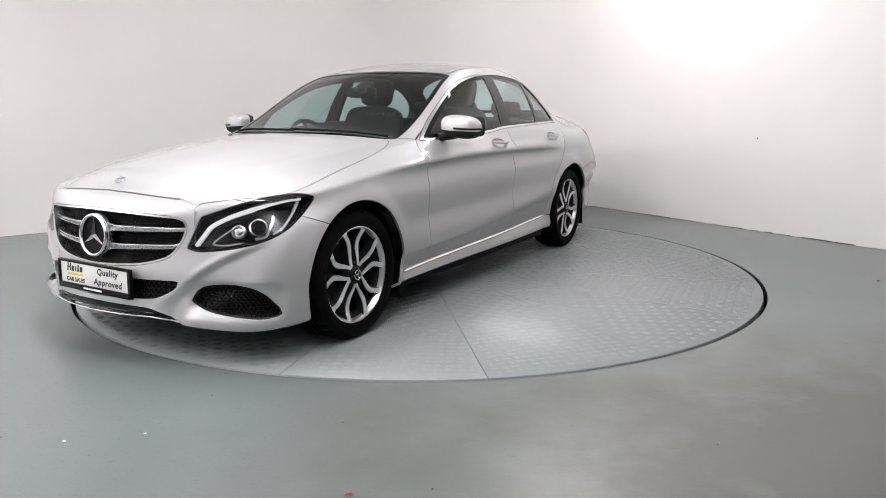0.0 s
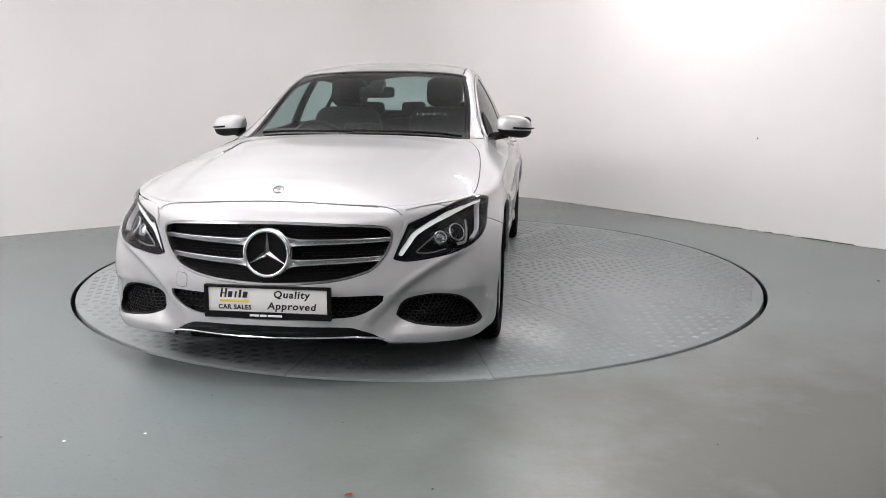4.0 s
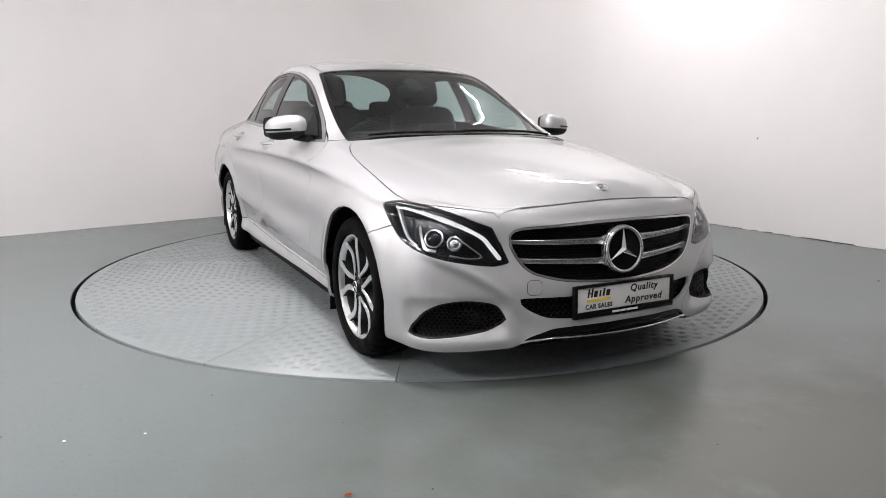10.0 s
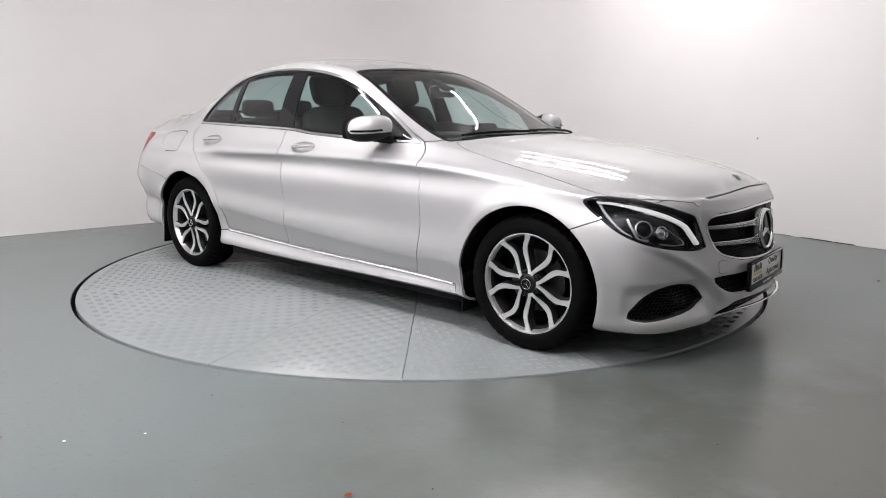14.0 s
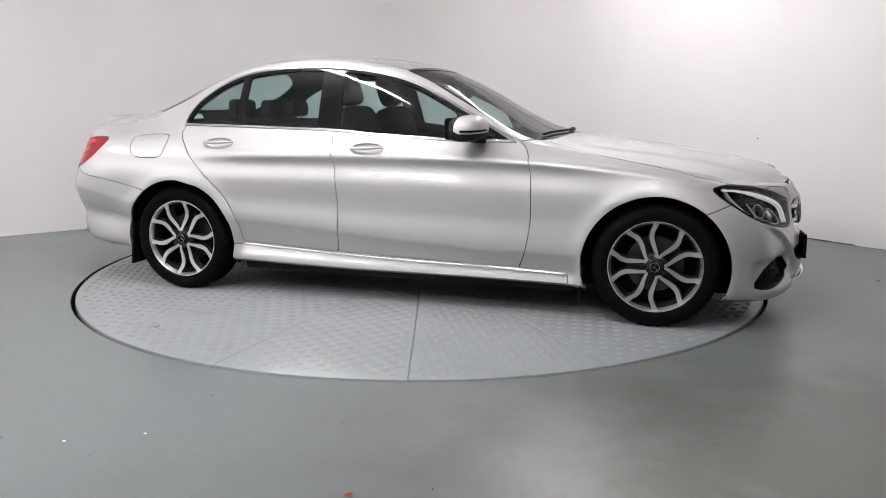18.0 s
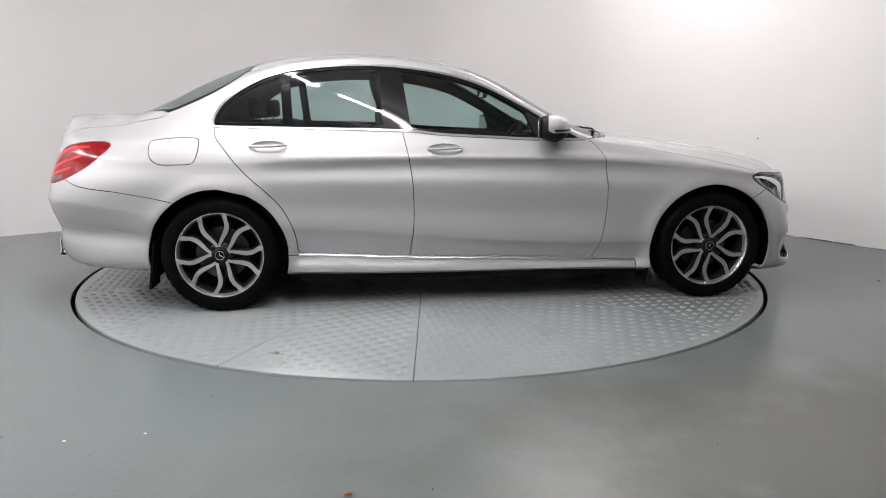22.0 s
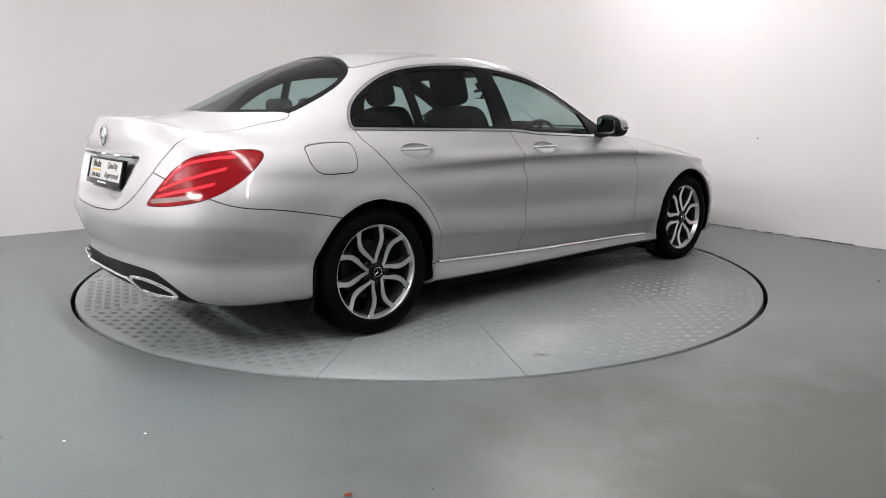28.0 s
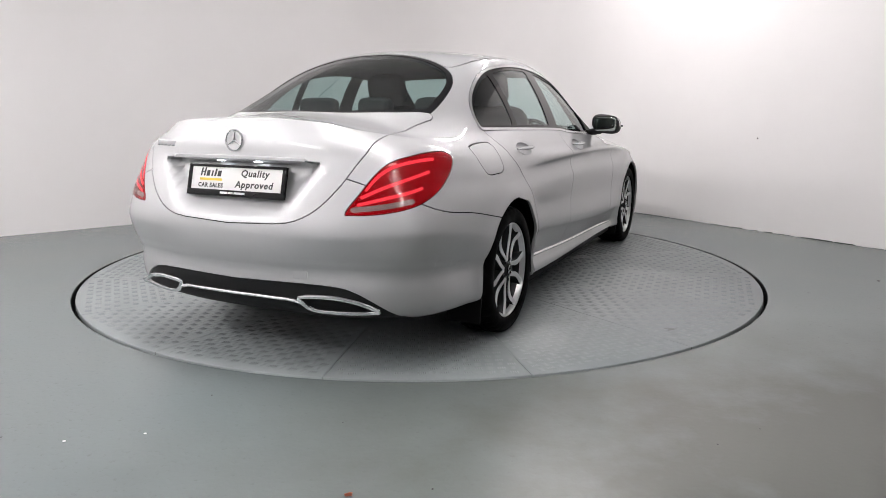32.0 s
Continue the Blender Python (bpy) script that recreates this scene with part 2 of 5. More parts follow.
def wedge_plate():
    """One plate of the deck with its raised treads, its middle along +x."""
    h = math.pi / WEDGES
    g = 0.0016
    V, F = [], []
    n = 8
    for r, z in ((INNER, 0.0), (OUTER - 0.003, 0.0), (OUTER, -0.003), (OUTER, -0.03)):
        for i in range(n + 1):
            a = (-h + g / r) + 2 * (h - g / r) * i / n
            V.append((r * math.cos(a), r * math.sin(a), z))
    for k in range(3):
        for i in range(n):
            a = k * (n + 1) + i
            F.append((a, a + n + 1, a + n + 2, a + 1))
    for k in (0, n):
        V += [(*V[k][:2], -0.02), (*V[n + 1 + k][:2], -0.02)]
        q = (k, n + 1 + k, len(V) - 1, len(V) - 2)
        F.append(q if k == n else q[::-1])
    # groups of four short bars, each group turned across its neighbours
    step = 0.050
    for i in range(6, 46):
        for j in range(-10, 11):
            x, y = i * step, (j + .5) * step
            r = math.hypot(x, y)
            if r > OUTER - 0.035 or r < INNER + 0.03 or abs(math.atan2(y, x)) > h - 0.024 / r:
                continue
            c, s = (1, 0) if (i + j) % 2 else (0, 1)
            for k in range(4):
                o = (k - 1.5) * .0098
                b = len(V)
                for u, w, z in ((-.019, o, 0), (0, o - .0036, 0), (.019, o, 0), (0, o + .0036, 0), (-.010, o, .0019), (.010, o, .0019)):
                    V.append((x + u * c - w * s, y + u * s + w * c, z + 0.0001))
                F += [(b, b + 1, b + 4), (b + 1, b + 5, b + 4), (b + 1, b + 2, b + 5), (b + 2, b + 3, b + 5), (b + 3, b + 4, b + 5), (b + 3, b, b + 4)]
    me = mesh_of("deck_plate", V, F, DECK, 60)
    me.materials.append(LIT_TREAD)
    for k in range(3 * n + 2, len(F)):
        me.polygons[k].material_index = 1
    return me


plate_me = wedge_plate()
for k in range(WEDGES):
    part("deck_plate", plate_me, DECK, turntable, at=pose(0, 0, 0, 0, 0, 38.9 + 11.25 + 22.5 * k))
part("hub_plate", lathe([(0.0, 0.0), (INNER - 0.004, 0.0), (INNER - 0.002, -0.02)], 48), DECK, turntable)
part("rim", lathe([(OUTER - 0.02, -0.03), (OUTER + 0.006, -0.03), (OUTER + 0.006, -0.05)], 128), BLACK, turntable, "black rubber rim")

# a patch of worn paint on one plate
rs = random.Random(3)
for k in range(7):
    u0, v0 = rs.uniform(-.045, .045), rs.uniform(-.02, .02)
    v, f = lathe([(0, .0), (.012, 0)], 10)
    v = [(p[0] * rs.uniform(.7, 1.6) + u0, p[1] * rs.uniform(.2, .5) + v0, 0) for p in v]
    part("scuff", (v, f), SCUFF, turntable, at=pose(0, 0, 0, 0, 0, 246.3) @ pose(2.05, 0, .0012 + .0002 * k, 0, 0, 78))

# ---------------------------------------------------------------- small things on the floor and wall
def chip(x, y, size, mat, name, label, cat, seed):
    rnd = random.Random(seed)
    bm = bmesh.new()
    bmesh.ops.create_icosphere(bm, subdivisions=1, radius=size)
    for v in bm.verts:
        v.co *= rnd.uniform(0.6, 1.2)
        v.co.z *= 0.35
    lo = min(v.co.z for v in bm.verts)
    ob = part(name, bm, mat, at=pose(x, y, -lo, 0, 0, rnd.uniform(0, 90)))
    return tagged(ob, label, cat, group="crumbs on the floor")


LEAF = material("dry_leaf", (0.36, 0.09, 0.04), 0.7)
for i, (x, y) in enumerate(((-1.147, -2.85), (-0.897, -2.789))):
    chip(x, y, 0.0065, CARD, "paint_flake", "small white paint flake lying on the floor", "debris", i)
for i, (x, y) in enumerate(((-0.22, -2.699), (1.072, -2.862), (-0.772, -2.448), (-1.38, -2.817), (0.111, -3.154), (1.267, -2.744))):
    chip(x, y, 0.0042, TRIM, "grit", "small dark crumb of grit on the floor", "debris", 10 + i)
chip(3.029, -0.509, 0.014, TRIM, "grit", "dark crumb of grit near the wall", "debris", 31)
lf = bmesh.new()
rl = random.Random(5)
ringv = [lf.verts.new((0.014 * math.cos(a) * rl.uniform(.6, 1.2), 0.010 * math.sin(a) * rl.uniform(.6, 1.2), 0.001 + 0.006 * rl.random())) for a in [2 * math.pi * k / 11 for k in range(11)]]
mid = lf.verts.new((0, 0, 0.008))
for k in range(11):
    lf.faces.new((ringv[k], ringv[(k + 1) % 11], mid))
bmesh.ops.solidify(lf, geom=lf.faces[:], thickness=0.001)
tagged(part("leaf", lf, LEAF, at=pose(-0.137, -3.19, 0)), "small dry reddish brown leaf on the floor", "leaf")
# a small dark spot on the wall and the rough dark joint along its foot
rj = random.Random(8)
jv, jf = [], []
along, away = dr, Vector((-dr.y, dr.x)) * -1
if away.dot(c0) > 0:
    away = -away
q0 = 1.5
while q0 < 7.5:
    ln = rj.uniform(.05, .22)
    hgt = rj.choice((.003, .004, .005, .007))
    k = len(jv)
    for s_, z_ in ((0, .0005), (ln * .97, .0005), (ln * rj.uniform(.8, .97), hgt), (ln * rj.uniform(.02, .2), hgt * rj.uniform(.6, 1))):
        p2 = c0 + along * (q0 + s_)
        jv += [(*(p2 + away * .003), z_), (*(p2 - away * .002), z_)]
    jf += [(k, k + 2, k + 4, k + 6), (k + 6, k + 4, k + 5, k + 7), (k, k + 6, k + 7, k + 1), (k + 2, k + 3, k + 5, k + 4)]
    q0 += ln + (rj.uniform(.0, .12) if rj.random() < .3 else 0)
tagged(part("trim", (jv, jf), TRIM), "rough dark joint along the foot of the wall", "trim", kind="structure")
# a dark bead set on the wall for the small dark spot
wall_spot_bm = bmesh.new()
bmesh.ops.create_uvsphere(wall_spot_bm, u_segments=12, v_segments=8, radius=.007)
tagged(part("nail", wall_spot_bm, TRIM, at=pose(3.044, 1.548, .857)), "small dark spot on the white wall", "nail")

def spline(pts, q):
    """Smooth monotone-ish curve through (x, v) pairs at q; pairs sorted by x."""
    p = np.array(sorted(pts), float)
    x, v = p[:, 0], p[:, 1]
    d = np.diff(v) / np.diff(x)
    m = np.zeros_like(v)
    m[0], m[-1] = d[0], d[-1]
    h = np.diff(x)
    m[1:-1] = (d[:-1] * h[1:] + d[1:] * h[:-1]) / (h[1:] + h[:-1])
    q = np.clip(np.asarray(q, float), x[0], x[-1])
    i = np.clip(np.searchsorted(x, q) - 1, 0, len(x) - 2)
    t = (q - x[i]) / h[i]
    return ((1 + 2 * t) * (1 - t) ** 2 * v[i] + t * (1 - t) ** 2 * h[i] * m[i]
            + t * t * (3 - 2 * t) * v[i + 1] + t * t * (t - 1) * h[i] * m[i + 1])


def smooth(a, b, x):
    t = np.clip((x - a) / (b - a), 0, 1)
    return t * t * (3 - 2 * t)


NS = 400
# each longitudinal line of the body: nose x, tail x, corner powers, half width along x, height along x
LINES = [
    (2.18, -2.30, (2.2, 4.0), (3.4, 5.0), [(-1.3, .79), (0, .79), (1.3, .79)], [(-2.30, .235), (-1.7, .225), (-1, .185), (1, .165), (1.7, .15), (2.05, .15), (2.18, .19)]),
    (2.255, -2.385, (2.1, 4.6), (3.4, 5.2), [(-1.3, .862), (0, .856), (1.3, .872)], [(-2.385, .285), (-1.7, .25), (-1, .215), (1, .195), (1.8, .18), (2.08, .172), (2.20, .205), (2.255, .235)]),
    (2.258, -2.42, (2.08, 4.6), (3.4, 5.4), [(-1.3, .880), (-.8, .871), (0, .871), (.8, .872), (1.3, .890)], [(-2.42, .38), (-1.7, .34), (-1, .31), (-.3, .283), (.65, .252), (1, .25), (1.8, .255), (2.258, .28)]),
    (2.241, -2.429, (2.08, 4.6), (3.4, 5.6), [(-1.3, .886), (-.9, .8795), (0, .8775), (.8, .8795), (1.3, .896)], [(-2.429, .472), (-1.7, .437), (-1, .441), (-.3, .391), (.65, .337), (1.3, .342), (1.8, .362), (2.241, .382)]),
    (2.24, -2.438, (2.08, 4.6), (3.4, 5.6), [(-1.3, .893), (-.9, .884), (0, .882), (.8, .884), (1.3, .898)], [(-2.438, .49), (-1.7, .455), (-1, .46), (-.3, .41), (.65, .355), (1.3, .36), (1.8, .38), (2.24, .40)]),
    (2.222, -2.455, (2.1, 4.4), (3.4, 5.6), [(-1.3, .901), (-.9, .884), (0, .8805), (.8, .885), (1.3, .902)], [(-2.455, .61), (-1.7, .60), (-1, .59), (0, .55), (.7, .53), (1.3, .53), (1.8, .50), (2.222, .50)]),
    (2.21, -2.43, (2.2, 3.6), (3.3, 5.0), [(-1.3, .900), (-.9, .893), (0, .893), (.8, .892), (1.3, .901)], [(-2.43, .74), (-1.7, .72), (-1, .715), (0, .71), (.7, .69), (1.3, .67), (1.8, .61), (2.21, .59)]),
    (2.195, -2.40, (2.45, 2.8), (3.2, 4.4), [(-1.3, .882), (-.9, .876), (0, .877), (.8, .876), (1.3, .882)], [(-2.40, .86), (-1.9, .81), (-1.3, .80), (-.8, .812), (0, .820), (.7, .808), (1.3, .765), (1.75, .70), (2.195, .665)]),
    (2.18, -2.388, (2.55, 2.75), (3.1, 4.2), [(-1.3, .875), (-.9, .888), (0, .892), (.8, .889), (1.3, .876)], [(-2.388, .91), (-1.9, .85), (-1.3, .83), (-.8, .838), (0, .845), (.7, .832), (1.3, .79), (1.75, .735), (2.18, .685)]),
    (2.158, -2.378, (2.75, 2.85), (3.0, 4.0), [(-1.3, .83), (-.9, .838), (0, .845), (.8, .825), (1.3, .818)], [(-2.378, .98), (-1.9, .925), (-1.3, .915), (-.4, .91), (.7, .88), (1.3, .825), (1.75, .755), (2.158, .72)]),
    (2.12, -2.345, (3.0, 3.0), (3.0, 3.8), [(-1.9, .72), (-1.4, .725), (-.9, .768), (-.4, .785), (0, .79), (.6, .765), (.9, .745), (1.2, .755), (1.4, .765)], [(-2.345, 1.058), (-2.2, 1.022), (-1.95, .985), (-1.4, 1.015), (-.9, 1.008), (-.4, 1.0), (0, .975), (.6, .945), (.9, .915), (1.2, .865), (1.5, .815), (1.75, .77), (1.95, .735), (2.06, .73), (2.12, .75)]),
]
CENTRE = [(2.12, .75), (2.07, .784), (1.9, .832), (1.6, .887), (1.3, .928), (1.05, .958), (.92, .98), (.75, 1.03), (.56, 1.125), (.38, 1.228), (.2, 1.318), (.01, 1.386), (-.17, 1.423), (-.35, 1.443), (-.6, 1.454), (-.9, 1.449), (-1.07, 1.434), (-1.25, 1.397), (-1.43, 1.338), (-1.62, 1.255), (-1.81, 1.158), (-1.92, 1.110), (-2.05, 1.09), (-2.2, 1.078), (-2.345, 1.060)]
RAIL_Y = [(2.12, .0), (1.3, .60), (.95, .665), (.8, .685), (.53, .66), (.36, .637), (.1, .603), (-.06, .59), (-.26, .578), (-.5, .572), (-.8, .567), (-1.03, .563), (-1.3, .562), (-1.5, .565), (-1.8, .575), (-2.1, .53), (-2.345, 0)]
RAIL_Z = [(.8, .945), (.7, .975), (.53, 1.05), (.36, 1.150), (.1, 1.288), (-.06, 1.343), (-.26, 1.382), (-.5, 1.402), (-.8, 1.394), (-1.03, 1.360), (-1.16, 1.324), (-1.3, 1.270), (-1.5, 1.18), (-1.8, 1.07), (-2.0, 1.03)]


def plan_row(xf, xr, nf, nr, wide, high):
    """One line of the body from the nose's middle round the flank to the tail's middle."""
    s = np.linspace(0, 1, NS)
    cf, cr = 1.25, -1.25
    a, b = .30, .70
    def spread(q):
        # even steps along the flank as well as round the corner
        return np.clip(q, 0, 1) * math.pi / 4 + .5 * np.arccos(np.clip(1 - q, 0, 1) ** 2.3)
    t, u = spread(s / a), spread((1 - s) / (1 - b))
    nf = nf[0] + (nf[1] - nf[0]) * np.sin(t) ** 3
    nr = nr[0] + (nr[1] - nr[0]) * np.sin(u) ** 2
    x = np.where(s < a, cf + (xf - cf) * np.cos(t) ** (2 / nf), np.where(s > b, cr + (xr - cr) * np.cos(u) ** (2 / nr), cf + (cr - cf) * (s - a) / (b - a)))
    side = spline(wide, x)
    y = side * np.where(s < a, np.sin(t) ** (2 / nf), np.where(s > b, np.sin(u) ** (2 / nr), 1))
    return np.stack([x, y, spline(high, x)], 1)


def body_skin():
    """Half of the body as one grid of points: rows up the flank, over the rail, to the middle."""
    rows = np.array([plan_row(*l) for l in LINES])
    # rows between the lines, by a centripetal-like cubic in the line's index
    fine = []
    sub = [2, 4, 5, 3, 11, 11, 7, 4, 5, 5]
    for i in range(len(rows) - 1):
        p0 = rows[max(i - 1, 0)]
        p1, p2 = rows[i], rows[i + 1]
        p3 = rows[min(i + 2, len(rows) - 1)]
        d1 = np.linalg.norm(p2 - p1, axis=1)[:, None] + 1e-6
        d0 = np.linalg.norm(p1 - p0, axis=1)[:, None] + 1e-6
        d2 = np.linalg.norm(p3 - p2, axis=1)[:, None] + 1e-6
        m1 = ((p1 - p0) / d0 * d1 + (p2 - p1) / d1 * d0) / (d0 + d1) * d1 if i else p2 - p1
        m2 = ((p2 - p1) / d1 * d2 + (p3 - p2) / d2 * d1) / (d1 + d2) * d1 if i < len(rows) - 2 else p2 - p1
        for k in range(sub[i]):
            t = k / sub[i]
            fine.append((1 + 2 * t) * (1 - t) ** 2 * p1 + t * (1 - t) ** 2 * m1 + t * t * (3 - 2 * t) * p2 + t * t * (t - 1) * m2)
    top = rows[-1]
    x, yt, zt = top.T
    zc = spline(CENTRE, x)

    def lid(y):
        return zt + (zc - zt) * (1 - np.clip(y / np.maximum(yt, 1e-4), 0, 1) ** 2.3)
    yr = np.minimum(spline(RAIL_Y, x), yt * .86)
    w = smooth(.93, .70, x) * smooth(-2.12, -1.8, x)
    zr = lid(yr) * (1 - w) + spline(RAIL_Z, x) * w
    n1, n2 = 16, 22
    for k in range(n1):
        t = k / n1
        y = yt + (yr - yt) * t
        flat = lid(y)
        glass = zt + (zr - zt) * t
        # the pillar's foot sweeps into the shoulder
        sweep = smooth(-1.2, -1.75, x)
        yg = y + .020 * np.sin(math.pi * t) * (1 - sweep) - .016 * np.sin(math.pi * t) * sweep
        fine.append(np.stack([x, y * (1 - w) + yg * w, flat * (1 - w) + glass * w], 1))
    for k in range(n2 + 1):
        t = k / n2
        y = yr * (1 - t ** 1.25)
        crown = zr + (zc - zr) * (1 - np.clip(y / np.maximum(yr, 1e-4), 0, 1) ** 2.2)
        fine.append(np.stack([x, y, lid(y) * (1 - w) + crown * w], 1))
    g = np.array(fine)
    # round off where the rail turns
    j = sum(sub) + n1
    for _ in range(4):
        g[j - 3:j + 4] = g[j - 3:j + 4] * .5 + (g[j - 4:j + 3] + g[j - 2:j + 5]) * .25
    # wheel arch lips stand out a little
    for cx in (1.43, -1.405):
        r = np.hypot(g[:, :, 0] - cx, g[:, :, 2] - .315)
        g[:, :, 1] += .012 * np.exp(-((r - .385) / .045) ** 2) * (g[:, :, 1] > .7) * (g[:, :, 2] < .76)
    # the doors tuck in below their lower crease and the sill stands out again
    x, y, z = g[:, :, 0], g[:, :, 1], g[:, :, 2]
    zk, zs = spline(LINES[4][5], x), spline(LINES[2][5], x)
    tuck = np.clip((zk - z) / (zk - zs), 0, 1) * smooth(zs - .10, zs, z)
    g[:, :, 1] -= .040 * tuck * (y > .8) * smooth(-1.06, -.98, x) * smooth(1.08, 1.0, x)
    # the foot of the rear pillars runs softly into the shoulder
    j0 = sum(sub) + 2
    soft = (smooth(-1.55, -1.75, g[:, :, 0]) * smooth(-2.34, -2.24, g[:, :, 0]))[j0:-1, :, None]
    for _ in range(30):
        h = g[j0:-1]
        side = g[j0:-1].copy()
        side[:, 1:-1] = (h[:, :-2] + h[:, 2:]) / 2
        g[j0:-1] = h + soft * .5 * ((g[j0 - 1:-2] + g[j0 + 1:]) / 4 + side / 2 - h)
    # the plate's recess in the boot lid
    y, z = g[:, :, 1], g[:, :, 2]
    deep = smooth(0, .078, spline([(0, .652), (.2, .658), (.28, .69), (.34, .77), (.39, .85), (.44, .92), (.6, 1.2)], np.abs(y)) * -1 + z) * smooth(.905, .893, z)
    g[:, :, 0] += (.050 + .06 * (z - .70)) * deep * (g[:, :, 0] < -2.2)
    # hollows round the side intakes of the front bumper
    a = (g[:, :, 1] - g[:, :, 0]) * math.sqrt(.5)
    front = (g[:, :, 0] > 1.6) & (z < .45)
    d = np.hypot(np.maximum(np.abs(a + .955) - .15, 0) * .8, np.maximum(np.abs(z - .298) - .035, 0) * 1.2)
    bowl = .020 * smooth(.065, .01, d) * front
    g[:, :, 0] -= bowl * .75
    g[:, :, 1] -= bowl * .6
    # the wing-like ridge from the lamp down to the lip, hollow on its outer side
    y = np.abs(g[:, :, 1])
    s = (spline([(.25, .19), (.362, .259), (.441, .329), (.521, .406), (.628, .480), (.808, .562), (1.0, .62)], y) - z) * .8
    fade = smooth(.36, .43, y) * smooth(.84, .66, y) * (g[:, :, 0] > 1.6)
    g[:, :, 0] += (.005 * np.exp(-(s / .014) ** 2) - .021 * smooth(.0, .022, s) * smooth(.16, .09, s)) * fade
    # the lower flange of the front bumper stands out under the intakes
    x, y, z = g[:, :, 0], g[:, :, 1], g[:, :, 2]
    out = .004 * smooth(.245, .205, z) * smooth(.40, .50, y) * (x > 1.7) * smooth(1.72, 1.85, x)
    g[:, :, 0] += .8 * out
    g[:, :, 1] += .5 * out
    # the rear bumper's corner: a crease, the face below it turned in, and a seam
    x, y, z = g[:, :, 0], g[:, :, 1], g[:, :, 2]
    zk = spline([(-2.6, .60), (-2.45, .606), (-2.243, .622), (-2.057, .598), (-1.76, .548), (-1.6, .52)], x)
    zs = spline([(-2.6, .51), (-2.4, .505), (-2.212, .495), (-2.01, .465), (-1.812, .434), (-1.6, .41)], x)
    inn = np.where(z > zs, np.clip((zk - z) / (zk - zs), 0, 1), smooth(.27, zs, z) * .93) * (x < -1.6) * smooth(.1, .6, y)
    inn = inn * (.3 + .7 * smooth(.38, .58, np.hypot(x + 1.405, z - .312)))
    flank = smooth(-2.42, -2.18, x)
    g[:, :, 1] -= .042 * inn * flank
    g[:, :, 0] += .030 * inn * (1 - flank)
    # the boot lid's rear edge kicks up into a lip
    x, y, z = g[:, :, 0], np.abs(g[:, :, 1]), g[:, :, 2]
    g[:, :, 2] += .016 * smooth(-2.18, -2.325, x) * smooth(.62, .45, y) * smooth(1.0, 1.045, z)
    # the raised middle of the bonnet
    x = g[:, :, 0]
    ridge = .50 + .10 * smooth(2.05, .95, x)
    g[:, :, 2] += .006 * smooth(ridge + .03, ridge - .03, y) * smooth(.9, 1.05, x) * smooth(2.1, 1.9, x) * (z > .7)
    return g


# ---------------------------------------------------------------- cutting panels out of the body
def curve(ctrl, n=6, closed=True):
    """A smooth polyline through control points; a point given twice makes a corner."""
    p = np.array(ctrl, float)
    m = len(p)
    out = []
    for i in range(m if closed else m - 1):
        a, b, c, d = (p[(i + k) % m] if closed else p[min(max(i + k, 0), m - 1)] for k in (-1, 0, 1, 2))
        if np.allclose(b, c):
            continue
        if np.allclose(a, b):
            a = b - (c - b)
        if np.allclose(c, d):
            d = c + (c - b)
        for k in range(n):
            t = k / n
            out.append(.5 * (2 * b + (c - a) * t + (2 * a - 5 * b + 4 * c - d) * t * t + (3 * b - a - 3 * c + d) * t ** 3))
    if not closed:
        out.append(p[-1])
    return np.array(out)


def signed(p, poly):
    """Signed distance of points to a closed polygon; negative inside."""
    lo, hi = poly.min(0) - .08, poly.max(0) + .08
    near = ((p > lo) & (p < hi)).all(1)
    out = np.full(len(p), .08)
    q = p[near]
    if not len(q):
        return out
    a, b = poly, np.roll(poly, -1, 0)
    e = b - a
    w = q[:, None] - a[None]
    t = np.clip((w * e).sum(2) / np.maximum((e * e).sum(1), 1e-12), 0, 1)
    d = np.sqrt(((w - t[..., None] * e) ** 2).sum(2)).min(1)
    c = (a[:, 1] > q[:, 1:2]) != (b[:, 1] > q[:, 1:2])
    xx = a[:, 0] + (q[:, 1:2] - a[:, 1]) * e[:, 0] / np.where(np.abs(e[:, 1]) < 1e-12, 1e-12, e[:, 1])
    inside = (c & (q[:, 0:1] < xx)).sum(1) % 2 == 1
    out[near] = np.where(inside, -d, d)
    return out


def clip(V, F, f, keep_cut=None):
    """The part of a mesh where f <= 0."""
    val = f(V)
    neg = val <= 0
    newV, newF, used, cut = [], [], {}, {}

    def vert(i):
        if i not in used:
            used[i] = len(newV)
            newV.append(V[i])
        return used[i]

    def edge(i, j):
        k = (i, j) if i < j else (j, i)
        if k not in cut:
            a, b = k
            t = val[a] / (val[a] - val[b])
            cut[k] = len(newV)
            newV.append(V[a] + (V[b] - V[a]) * t)
        return cut[k]
    negl = neg.tolist()
    for face in F:
        s = [negl[i] for i in face]
        if all(s):
            newF.append(tuple(vert(i) for i in face))
        elif any(s):
            poly = []
            n = len(face)
            for k in range(n):
                i, j = face[k], face[(k + 1) % n]
                if s[k]:
                    poly.append(vert(i))
                if s[k] != s[(k + 1) % n]:
                    poly.append(edge(i, j))
            if len(poly) > 2:
                newF.append(tuple(poly))
    return np.array(newV).reshape(-1, 3), newF


def normals(V, F):
    n = np.zeros_like(V)
    for f in F:
        a, b, c = V[f[0]], V[f[1]], V[f[2]]
        q = np.cross(b - a, c - a) if len(f) == 3 else np.cross(V[f[2]] - a, V[f[3]] - b)
        for i in f:
            n[i] += q
    return n / np.maximum(np.linalg.norm(n, axis=1), 1e-12)[:, None]


